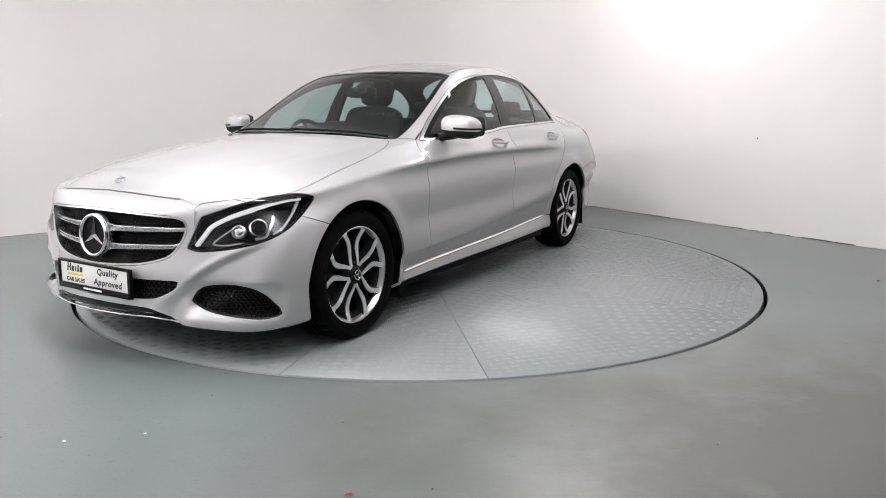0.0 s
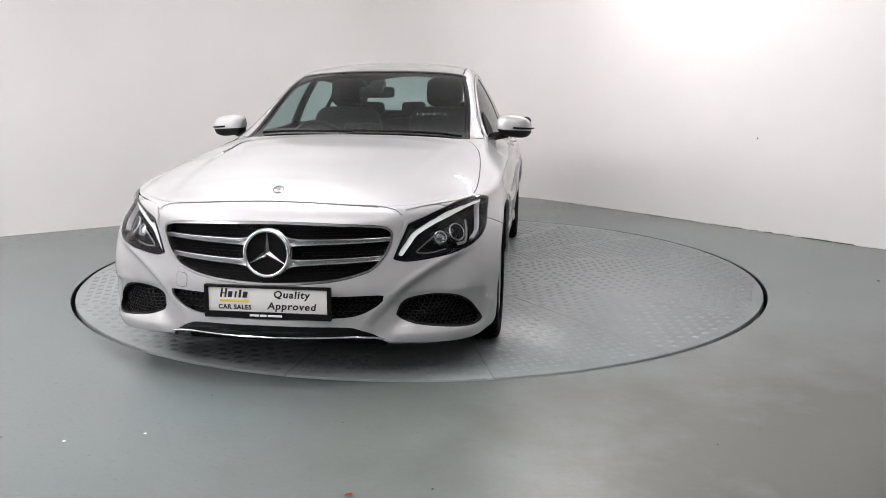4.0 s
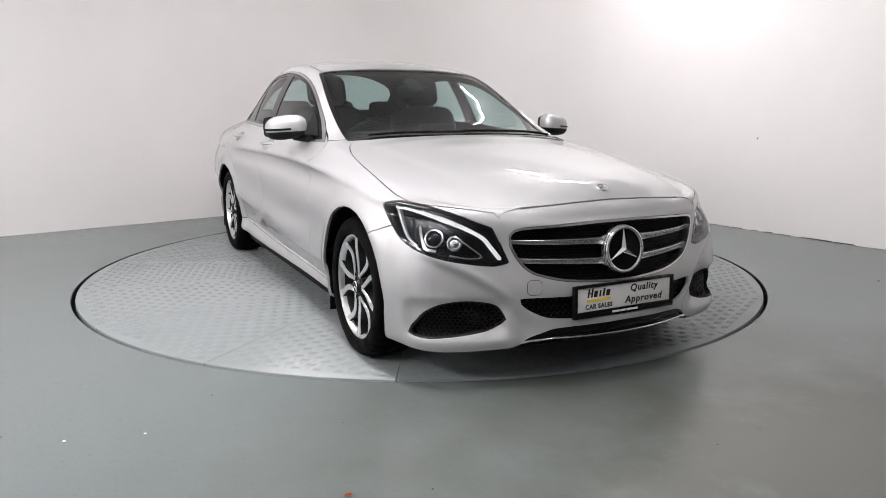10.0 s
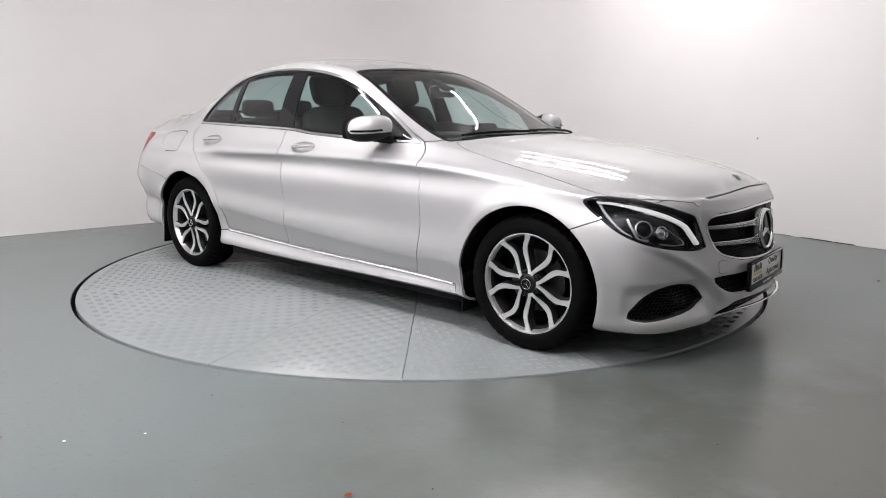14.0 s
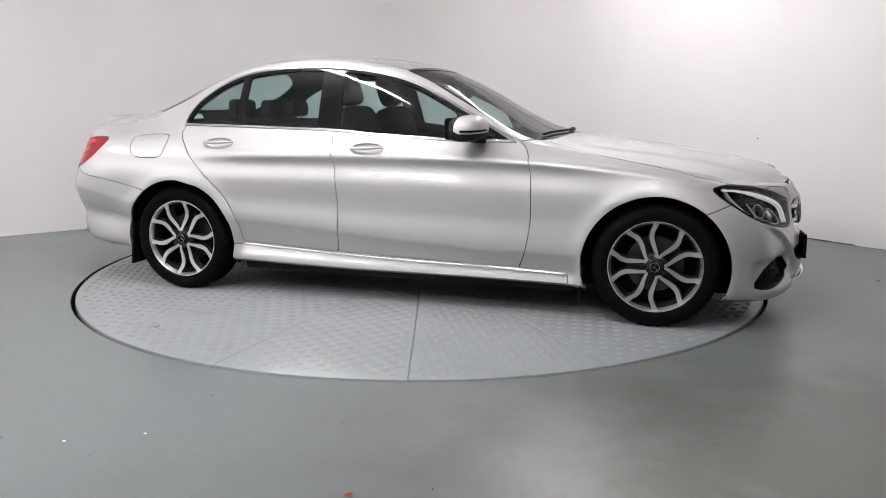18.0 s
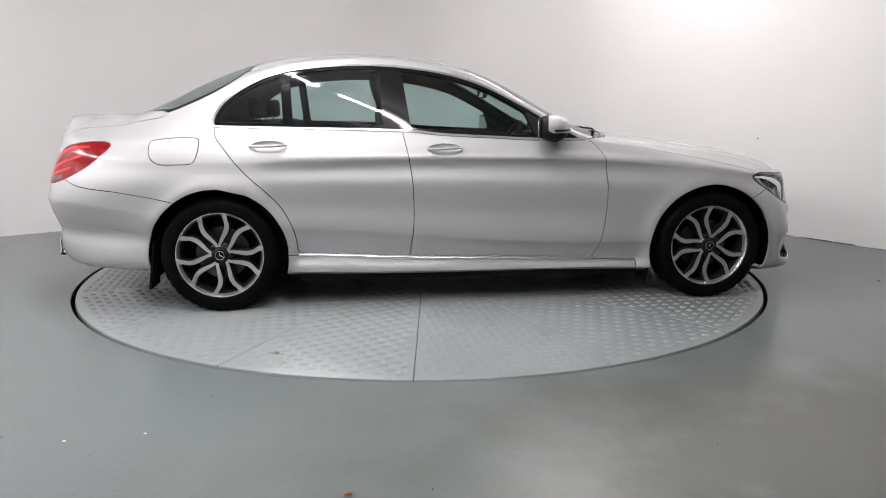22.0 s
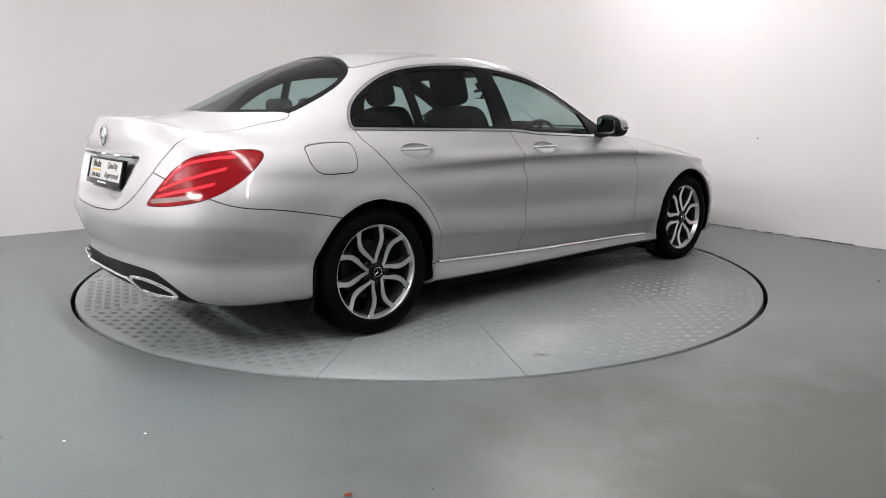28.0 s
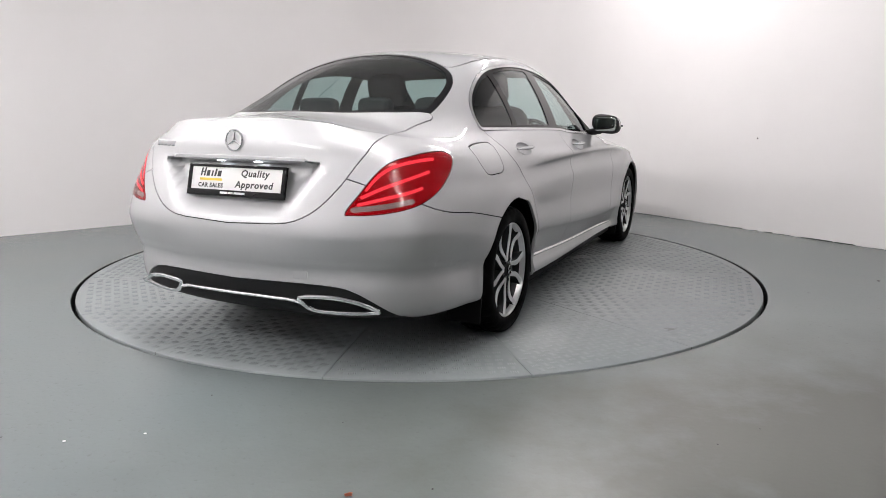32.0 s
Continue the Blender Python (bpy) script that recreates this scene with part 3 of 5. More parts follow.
def rim(V, F, deep, inset=0.0):
    """Folds the open edges of a sheet inwards by deep; the middle line stays open."""
    V = np.where(np.abs(V) < 2e-5, 0, V) if len(V) else V
    count = {}
    for f in F:
        for i in range(len(f)):
            a, b = f[i], f[(i + 1) % len(f)]
            count[(a, b)] = count.get((a, b), 0) + 1
    n = normals(V, F)
    V = V - n * inset if inset else V
    extra, made, G = list(V), {}, list(F)

    def back(i):
        if i not in made:
            made[i] = len(extra)
            extra.append(V[i] - n[i] * deep)
        return made[i]
    for a, b in count:
        if (b, a) not in count and not (abs(V[a][1]) < 1e-5 and abs(V[b][1]) < 1e-5):
            G.append((b, a, back(a), back(b)))
    return np.array(extra), G


def flip(V, F):
    return V * (1, -1, 1), [f[::-1] for f in F]


def both(V, F):
    """The sheet and its mirror image as one, welded along the middle."""
    k = len(V)
    mid = [abs(v[1]) < 1e-5 for v in V]
    V2, F2 = flip(V, F)
    m = [i if mid[i] else k + i for i in range(k)]
    return np.concatenate([V, V2]), list(F) + [tuple(m[i] for i in f) for f in F2]


GRID = body_skin()
KK, SS = GRID.shape[:2]
SKIN_V = GRID.reshape(-1, 3)
SKIN_V[np.abs(SKIN_V[:, 1]) < 1e-4, 1] = 0
SKIN_F = [(k * SS + s, k * SS + s + 1, (k + 1) * SS + s + 1, (k + 1) * SS + s) for k in range(KK - 1) for s in range(SS - 1)]
R2 = math.sqrt(.5)


def side(poly):
    poly = np.array(poly)
    return lambda V: np.where(V[:, 1] > .35, signed(V[:, [0, 2]], poly), .08)


def above(poly, low=.6):
    poly = np.array(poly)
    return lambda V: np.maximum(signed(V[:, :2], poly), low - V[:, 2])


def ahead(poly, x0=1.5):
    poly = np.array(poly)
    return lambda V: np.where(V[:, 0] > x0, signed(V[:, 1:], poly), .08)


def behind(poly, x0=-1.9):
    poly = np.array(poly)
    return lambda V: np.where(V[:, 0] < x0, signed(V[:, 1:], poly), .08)


def corner(poly, sign):
    """Seen across the body's corner: the front (-1) or the back (1) one."""
    poly = np.array(poly)
    return lambda V: np.where(V[:, 0] * -sign > 1.4, signed(np.stack([(V[:, 1] + sign * V[:, 0]) * R2, V[:, 2]], 1), poly), .08)


def off(f, d):
    return lambda V: f(V) - d


def no(f):
    return lambda V: -f(V)


def most(*fs):
    return lambda V: np.max([f(V) for f in fs], 0)


HEADLAMP = curve([(-.603, .722), (-.629, .737), (-.679, .744), (-.714, .743), (-.827, .732), (-.94, .706), (-1.05, .672), (-1.085, .66), (-1.085, .66), (-1.115, .60), (-1.152, .522), (-1.152, .522), (-1.09, .511), (-.948, .528), (-.827, .556), (-.742, .592), (-.686, .633), (-.630, .685)], 5)
GRILLE = curve([(0, .674), (.19, .671), (.40, .661), (.448, .655), (.474, .643), (.484, .62), (.476, .575), (.447, .522), (.408, .483), (.362, .464), (.288, .446), (.197, .436), (0, .428), (-.197, .436), (-.45, .56), (-.40, .661)], 5)
LOWGRILLE = curve([(0, .386), (.27, .379), (.435, .378), (.449, .368), (.44, .350), (.40, .324), (.35, .304), (.27, .296), (0, .292), (-.27, .296), (-.40, .33), (-.27, .379)], 5)
INTAKE = curve([(-.768, .238), (-.80, .285), (-.84, .325), (-.912, .358), (-1.01, .366), (-1.10, .348), (-1.142, .30), (-1.135, .283), (-1.075, .252), (-.955, .231), (-.84, .222)], 5)
LIP = np.concatenate([curve([(-.2, .265), (0, .266), (.28, .258), (.35, .247), (.41, .218), (.45, .185), (.48, .155), (.50, .12)], 5, False), [(.50, -.1), (-.2, -.1)]])
TAILLAMP = curve([(-1.30, .712), (-1.235, .79), (-1.176, .855), (-1.11, .902), (-1.022, .925), (-.919, .938), (-.845, .935), (-.814, .91), (-.845, .85), (-.916, .785), (-1.022, .735), (-1.153, .709), (-1.28, .702)], 5)
TRUNK_TOP = np.concatenate([curve([(-1.955, -.1), (-1.955, 0), (-1.93, .22), (-1.83, .44), (-1.72, .555), (-1.70, .58), (-1.73, .597), (-1.83, .588), (-2.03, .585), (-2.15, .598), (-2.24, .592), (-2.3, .575)], 5, False), [(-2.7, .575), (-2.7, -.1)]])
TRUNK_BACK = np.concatenate([curve([(-.2, .648), (0, .646), (.26, .658), (.36, .682), (.44, .733), (.51, .815), (.558, .90), (.60, .97)], 5, False), [(.62, 1.3), (-.2, 1.3)]])
HOOD_EDGE = np.concatenate([curve([(-.1, .748), (0, .748), (.15, .745), (.338, .735), (.441, .727), (.488, .717), (.508, .70), (.515, .675), (.515, .62)], 5, False), [(1.0, .62), (1.0, 1.3), (-.1, 1.3)]])
HOOD = np.concatenate([[(2.3, -.1), (2.3, .515)],
                       curve([(2.068, .524), (2.035, .57), (1.97, .64), (1.89, .71), (1.80, .762), (1.72, .778), (1.6, .782), (1.4, .774), (1.2, .758), (1.05, .738), (.93, .705), (.86, .668), (.845, .63), (.87, .55), (.92, .35), (.945, .15), (.95, 0), (.95, -.1)], 5, False)])
SCREEN = np.concatenate([curve([(.95, -.1), (.95, 0), (.945, .15), (.92, .35), (.87, .55), (.80, .665), (.80, .665), (.49, .640), (.30, .617), (.12, .585), (-.005, .562), (-.005, .562), (.0, .48), (.05, .3), (.08, .1), (.085, -.1)], 5, False)])
BACKLIGHT = curve([(-1.955, -.3), (-1.955, -.3), (-1.955, -.1), (-1.955, 0), (-1.93, .22), (-1.83, .44), (-1.72, .555), (-1.67, .575), (-1.43, .553), (-1.33, .515), (-1.27, .45), (-1.22, .3), (-1.19, .1), (-1.185, -.1), (-1.185, -.3), (-1.185, -.3)], 5)
ROOF = curve([(.085, -.3), (.085, -.3), (.085, -.1), (.08, .1), (.05, .3), (.01, .47), (-.02, .545), (-.02, .545), (-.5, .536), (-1.0, .520), (-1.20, .488), (-1.27, .45), (-1.27, .45), (-1.22, .3), (-1.19, .1), (-1.185, -.1), (-1.185, -.3), (-1.185, -.3)], 4)
DLO = curve([(.685, .938), (.685, .938), (.37, .940), (.16, .951), (-.16, .968), (-.38, .988), (-.96, 1.003), (-1.43, 1.012), (-1.43, 1.012), (-1.437, 1.045), (-1.425, 1.09), (-1.385, 1.15), (-1.31, 1.212), (-1.19, 1.28), (-1.05, 1.328), (-.86, 1.355), (-.66, 1.366), (-.47, 1.363), (-.26, 1.343), (-.06, 1.305), (.10, 1.252), (.23, 1.19), (.36, 1.12), (.52, 1.03)], 5)
FGAP = [(.70, .945), (.745, .90), (.77, .83), (.786, .69), (.786, .53), (.762, .37), (.722, .262)]
BGAP = [(-.352, .288), (-.332, .47), (-.332, .63), (-.345, .78), (-.388, 1.0), (-.40, 1.06)]
RGAP = [(-1.42, 1.03), (-1.415, .97), (-1.36, .90), (-1.26, .78), (-1.10, .63), (-1.03, .53), (-.992, .43), (-.98, .318)]
FDOOR = np.concatenate([curve(FGAP, 5, False), curve(BGAP, 5, False), [(.5, 1.03)]])
RDOOR = np.concatenate([curve(BGAP[::-1], 5, False), curve(RGAP[::-1], 5, False), [(-.9, 1.06)]])
FENDER = np.concatenate([curve(FGAP[::-1], 5, False), [(.79, .955), (.80, 1.3), (2.6, 1.3), (2.6, .985), (1.67, .605), (1.5, .3), (1.5, -.1), (.70, -.1)]])
SILL = np.array([(.99, .243), (.722, .25), (-.352, .276), (-.98, .306), (-1.06, .31), (-1.06, -.2), (1.02, -.2)])
RBUMPER = np.concatenate([curve([(-1.60, .605), (-1.65, .622), (-1.91, .674), (-2.10, .70), (-2.2, .735), (-2.3, .80), (-2.36, .86)], 5, False), [(-2.7, .9), (-2.7, -.2), (-1.60, -.2)]])
FBUMPER = np.array([(1.60, .577), (1.67, .605), (2.6, .985), (2.7, -.2), (1.60, -.2)])
FUEL = curve([(-1.752, .92), (-1.735, .945), (-1.63, .957), (-1.52, .957), (-1.493, .94), (-1.50, .87), (-1.525, .825), (-1.61, .818), (-1.70, .822), (-1.745, .86)], 5)
DIFFUSER = np.concatenate([curve([(-.2, .400), (0, .402), (.29, .408), (.48, .40), (.56, .378), (.63, .335), (.72, .26)], 5, False), [(.72, -.2), (-.2, -.2)]])

hl, tl = corner(HEADLAMP, -1), corner(TAILLAMP, 1)
gr, lg, it, lip = ahead(GRILLE), ahead(LOWGRILLE, 2.0), corner(INTAKE, -1), ahead(LIP, 1.7)
hood_edge = ahead(HOOD_EDGE, 1.99)
hood_plan, screen_f, back_f, roof_f = above(HOOD), above(SCREEN, .8), above(BACKLIGHT, .9), above(ROOF, 1.2)
trunk_f = most(above(TRUNK_TOP, .5), behind(TRUNK_BACK, -1.6))
dlo, fdoor, rdoor, fender, sill = side(DLO), side(FDOOR), side(RDOOR), side(FENDER), side(SILL)
fuel_f = side(FUEL)
diff = behind(DIFFUSER)


def handle_f(V):
    """The hollows behind the door handles."""
    r = np.minimum(np.hypot((V[:, 0] + .152) / 1.0, (V[:, 2] - .893) * 3.1), np.hypot(V[:, 0] + 1.122, (V[:, 2] - .910) * 3.1)) - .098
    return np.where(V[:, 1] > .5, r, .08)


def hood_f(V):
    return np.maximum(hood_plan(V), np.where(V[:, 0] > 2.0, hood_edge(V), -.08))


def rbump_f(V):
    return np.maximum(signed(V[:, [0, 2]], np.array(RBUMPER)), V[:, 0] + 1.5)


def fbump_f(V):
    return np.where(V[:, 0] > 1.55, signed(V[:, [0, 2]], FBUMPER), .08)


def arch(V):
    r = np.minimum(np.hypot(V[:, 0] - 1.43, V[:, 2] - .312) - .372, np.hypot(V[:, 0] + 1.405, V[:, 2] - .312) - .374)
    return np.where(V[:, 1] > .5, r, .08)


GAP = .0023


def sheet(keep, drop=(), deep=.014, inset=0.0, gap=GAP):
    V, F = SKIN_V, SKIN_F
    for f in keep:
        V, F = clip(V, F, off(f, -gap))
    for f in drop:
        V, F = clip(V, F, off(no(f), -gap))
    return rim(V, F, deep, inset)

# ---------------------------------------------------------------- car
TURN0, RATE = -120.54, 5.777
car = new("car")
tagged(car, "silver four door saloon car with dealer plates on a turntable", "car")


def pair(name, keep, drop, mat, label="", deep=.014, inset=0.0, gap=GAP):
    """A panel on each flank. Returns the two objects, the car's left one first."""
    V, F = sheet(keep, drop, deep, inset, gap)
    return [part(name, (V, F), mat, car, label, 40), part(name, flip(V, F), mat, car, label, 40)]


def whole(name, keep, drop, mat, label="", deep=.014, inset=0.0, gap=GAP, parent=None):
    return part(name, both(*sheet(keep, drop, deep, inset, gap)), mat, parent or car, label, 40)


hood = whole("bonnet", [hood_f], [hl], PAINT)
trunk = whole("boot_lid", [trunk_f], [tl], PAINT)
roof = whole("roof", [roof_f], [], PAINT, gap=.007)
front_bumper = whole("front_bumper", [fbump_f], [hood_f, hl, gr, lg, it, lip, arch], PAINT)
rear_bumper = whole("rear_bumper", [rbump_f], [trunk_f, tl, arch, diff], PAINT)
fenders = pair("front_wing", [fender], [fbump_f, hood_f, hl, arch, screen_f, dlo, sill], PAINT)
front_doors = pair("front_door", [fdoor], [dlo, handle_f], PAINT)
rear_doors = pair("rear_door", [rdoor], [dlo, arch, handle_f], PAINT)
sills = pair("sill", [sill], [arch], PAINT)
body = whole("body", [no(fdoor), no(rdoor), no(fender), no(sill), no(fbump_f), no(rbump_f)], [hood_f, trunk_f, roof_f, screen_f, back_f, dlo, tl, hl, arch, fuel_f], PAINT)
flap = part("fuel_flap", flip(*sheet([fuel_f], [], .01)), PAINT, car)
part("panel", sheet([fuel_f], [], .01, gap=-.0025), PAINT, body)
# black shell added inside the skin: keeps gaps dark and light out
dark = rim(*clip(*clip(*clip(SKIN_V, SKIN_F, no(off(screen_f, -.03))), no(off(back_f, -.03))), no(off(dlo, -.03))), 0, .022)
dark = clip(*dark, no(off(gr, -.0)))
for f in (lg, it, hl, tl, arch):
    dark = clip(*dark, no(f))
dark = clip(*dark, no(handle_f))
part("lining", both(*dark), BLACK, car, "black inner shell added behind the panel gaps")


# ---------------------------------------------------------------- helpers for things on the body
_T = np.array([(f[0], f[1], f[2]) for f in SKIN_F] + [(f[0], f[2], f[3]) for f in SKIN_F])
_C = SKIN_V[_T]


def spot(kind, u, v):
    """Place and outward normal on the body where a view of it (front, back, side, corners) has the point (u, v)."""
    if kind == "front":
        ok, P = _C[:, :, 0].min(1) > 1.5, _C[:, :, 1:]
    elif kind == "back":
        ok, P = _C[:, :, 0].max(1) < -1.5, _C[:, :, 1:]
    elif kind == "side":
        ok, P = _C[:, :, 1].min(1) > .4, _C[:, :, [0, 2]]
    elif kind == "top":
        ok, P = _C[:, :, 2].min(1) > .7, _C[:, :, :2]
    else:
        sg = -1 if kind == "head" else 1
        ok = _C[:, 0, 0] * -sg > 1.4
        P = np.stack([(_C[:, :, 1] + sg * _C[:, :, 0]) * R2, _C[:, :, 2]], 2)
    idx = np.nonzero(ok & (P[:, :, 0].min(1) <= u) & (P[:, :, 0].max(1) >= u) & (P[:, :, 1].min(1) <= v) & (P[:, :, 1].max(1) >= v))[0]
    best = None
    for i in idx:
        a, b, c = P[i]
        d = (b[0] - a[0]) * (c[1] - a[1]) - (c[0] - a[0]) * (b[1] - a[1])
        if abs(d) < 1e-12:
            continue
        s = ((u - a[0]) * (c[1] - a[1]) - (c[0] - a[0]) * (v - a[1])) / d
        t = ((b[0] - a[0]) * (v - a[1]) - (u - a[0]) * (b[1] - a[1])) / d
        if s >= -1e-6 and t >= -1e-6 and s + t <= 1 + 1e-6:
            q = _C[i][0] + (_C[i][1] - _C[i][0]) * s + (_C[i][2] - _C[i][0]) * t
            n = np.cross(_C[i][1] - _C[i][0], _C[i][2] - _C[i][0])
            n = n / max(np.linalg.norm(n), 1e-12)
            if best is None or q @ np.array([1, 2, 2 if kind == "top" else 0]) * (-1 if kind in ("back", "tail") else 1) > best[2]:
                best = (q, n, q @ np.array([1, 2, 2 if kind == "top" else 0]) * (-1 if kind in ("back", "tail") else 1))
    if best is None:
        return Vector((0, 0, 0)), Vector((1, 0, 0))
    return Vector(best[0]), Vector(best[1])


def sweep(path, size, n=8, flat=1.0, up=(0, 0, 1), taper=None):
    """A closed tube along a path; size may vary; flat squeezes it along its second axis."""
    P = [Vector(p) for p in path]
    V, F = [], []
    m = len(P)
    for i, p in enumerate(P):
        d = (P[min(i + 1, m - 1)] - P[max(i - 1, 0)]).normalized()
        a = d.cross(Vector(up)).normalized()
        b = a.cross(d).normalized()
        r = size if taper is None else size * taper(i / (m - 1))
        for k in range(n):
            t = 2 * math.pi * k / n
            V.append(tuple(p + a * (r * flat * math.cos(t)) + b * (r * math.sin(t))))
    for i in range(m - 1):
        for k in range(n):
            F.append((i * n + k, i * n + (k + 1) % n, (i + 1) * n + (k + 1) % n, (i + 1) * n + k))
    F.append(tuple(range(n))[::-1])
    F.append(tuple((m - 1) * n + k for k in range(n)))
    return V, F


def blob(cx, cy, cz, rx, ry, rz, e1=0.6, e2=0.6, nu=24, nv=14, m=None):
    """A rounded box: a superellipsoid of given half sizes."""
    def p(c, e):
        return math.copysign(abs(c) ** e, c)
    V, F = [], []
    for j in range(nv + 1):
        a = -math.pi / 2 + math.pi * j / nv
        for i in range(nu):
            t = 2 * math.pi * i / nu
            q = Vector((rx * p(math.cos(a), e1) * p(math.cos(t), e2), ry * p(math.cos(a), e1) * p(math.sin(t), e2), rz * p(math.sin(a), e1)))
            q = (m @ q if m is not None else q) + Vector((cx, cy, cz))
            V.append(tuple(q))
    for j in range(nv):
        for i in range(nu):
            F.append((j * nu + i, j * nu + (i + 1) % nu, (j + 1) * nu + (i + 1) % nu, (j + 1) * nu + i))
    return V, F


def mirrored(data):
    return [(v[0], -v[1], v[2]) for v in data[0]], [tuple(f)[::-1] for f in data[1]]


def merge(*ds):
    V, F = [], []
    for v, f in ds:
        k = len(V)
        V += [tuple(p) for p in v]
        F += [tuple(i + k for i in q) for q in f]
    return V, F


def ribbon(line, r, kind):
    """Region of the body within r of a line drawn in a view of it."""
    pts = curve(line, 5, False)

    def f(V):
        sg = -1 if kind == "head" else 1
        if kind in ("head", "tail"):
            q, ok = np.stack([(V[:, 1] + sg * V[:, 0]) * R2, V[:, 2]], 1), V[:, 0] * -sg > 1.4
        elif kind == "side":
            q, ok = V[:, [0, 2]], V[:, 1] > .4
        else:
            q, ok = V[:, 1:], V[:, 0] * (1 if kind == "front" else -1) > 1.5
        out = np.full(len(V), .08)
        near = ok & ((q > pts.min(0) - .06) & (q < pts.max(0) + .06)).all(1)
        q = q[near]
        a, b = pts[:-1], pts[1:]
        e = b - a
        w = q[:, None] - a[None]
        t = np.clip((w * e).sum(2) / np.maximum((e * e).sum(1), 1e-12), 0, 1)
        out[near] = np.sqrt(((w - t[..., None] * e) ** 2).sum(2)).min(1) - r
        return out
    return f


def finer(V, F, times=1):
    """Splits every face into four."""
    for _ in range(times):
        V = [np.array(v) for v in V]
        mid, G = {}, []
        for f in F:
            c = len(V)
            V.append(sum(V[i] for i in f) / len(f))
            ms = []
            for i in range(len(f)):
                k = tuple(sorted((f[i], f[(i + 1) % len(f)])))
                if k not in mid:
                    mid[k] = len(V)
                    V.append((V[k[0]] + V[k[1]]) / 2)
                ms.append(mid[k])
            for i in range(len(f)):
                G.append((f[i], ms[i], c, ms[i - 1]))
        F = G
    return np.array(V), F


def patch(region, margin, *fs, deep=.006, inset=0.0, times=2):
    """Like sheet(), on a finer copy of the body near a region."""
    V, F = clip(SKIN_V, SKIN_F, off(region, margin))
    V, F = finer(V, F, times)
    for f in fs:
        V, F = clip(V, F, f)
    return rim(V, F, deep, inset)


def two(name, data, mat, parents, label="", sharp=40):
    """The same piece on both flanks, under the two given parents."""
    a = part(name, data, mat, parents[0], label, sharp)
    b = part(name, mirrored(data), mat, parents[1], label, sharp)
    return [a, b]


CARS = [car, car]
# ---- windows
def line_side(x0, z0, x1, z1):
    """Negative in front of a slanting line on the flank."""
    return lambda V: (x0 + (V[:, 2] - z0) * (x1 - x0) / (z1 - z0)) - V[:, 0]


b_front = line_side(-.334, .98, -.384, 1.345)
b_rear = no(line_side(-.493, 1.0, -.509, 1.35))
tri_f = no(line_side(.385, .945, .325, 1.10))
q_front = no(line_side(-1.044, 1.0, -1.070, 1.33))
q_rear = line_side(-.990, 1.0, -1.016, 1.33)
inner = off(dlo, -.027)
pane_f, pane_r, pane_q = most(inner, b_front, tri_f), most(inner, b_rear, q_rear), most(inner, q_front)
two("window_pane", sheet([pane_f], [], .004, .006, 0), GLASS, front_doors, "tinted side window glass")
two("window_pane", sheet([pane_r], [], .004, .006, 0), GLASS, rear_doors, "tinted side window glass")
two("quarter_window", sheet([pane_q], [], .004, .006, 0), GLASS, CARS, "tinted quarter window glass")
two("window_frame", sheet([off(dlo, -.012)], [pane_f, pane_r, pane_q], .012, .003, 0), GLOSS_BLACK, CARS, "gloss black window frame and pillar trim")
two("window_trim", patch(dlo, .01, dlo, off(no(dlo), .012), deep=.008, inset=-.003, times=1), SATIN, CARS, "bright chrome trim round the side windows")
part("windscreen", both(*sheet([off(screen_f, -.026)], [], .004, .004, 0)), GLASS, car, "tinted windscreen glass")
part("windscreen_frame", both(*sheet([screen_f], [off(screen_f, -.026)], .012, .002, .001)), GLOSS_BLACK, car, "black border round the windscreen")
part("rear_window", both(*sheet([off(back_f, -.03)], [], .004, .004, 0)), GLASS, car, "tinted rear window glass")
part("rear_window_frame", both(*sheet([back_f], [off(back_f, -.03)], .012, .002, .001)), GLOSS_BLACK, car, "black border round the rear window")
strip_path = [tuple(spot("side", x, float(spline([(-.985, .309), (-.352, .279), (.722, .252), (.985, .243)], x)))[0] + Vector((0, .002, -.004))) for x in np.linspace(-.975, .975, 40)]
two("sill_strip", sweep(strip_path, .0095, 10, .8, (0, 0, 1)), CHROME, sills, "thin chrome strip")

# ---- front
grille = part("grille", both(*sheet([gr], [], .03, .045, 0)), MESH, car, "black mesh radiator grille with silver louvres")

part("grille_frame", both(*patch(gr, .02, off(gr, .0), off(no(gr), .008), deep=.04, inset=.0, times=1)), SATIN, grille, "silver rim")


def louvre_data(z0, z1, h0, h1, y1):
    """One broad blade of the grille, hollow along its middle and flared towards the emblem."""
    V, F = [], []
    sec = ((-.032, .6), (-.006, 1.0), (.0, .92), (.001, .72), (-.005, .40), (-.012, .06), (-.012, -.10), (-.005, -.42), (.001, -.74), (.0, -.92), (-.006, -1.0), (-.032, -.6))
    n = 22
    for i in range(n):
        t = i / (n - 1)
        y = .078 + (y1 - .078) * t
        flare = math.exp(-(y - .078) / .022)
        z = z0 + (z1 - z0) * t
        h = (h0 + (h1 - h0) * t) * (1 + .75 * flare)
        p, _ = spot("front", y, z)
        for dx, dz in sec:
            V.append((p.x - .004 - .012 * t ** 8 + dx * (1 - .7 * flare), y, z + dz * h))
    k = len(sec)
    for i in range(n - 1):
        for m in range(k - 1):
            F.append((i * k + m, i * k + m + 1, (i + 1) * k + m + 1, (i + 1) * k + m)[::-1])
    return V, F


for args in ((.594, .601, .0135, .0085, .468), (.5125, .5265, .0130, .0100, .440)):
    two("louvre", louvre_data(*args), SATIN, [grille, grille], "silver louvre")


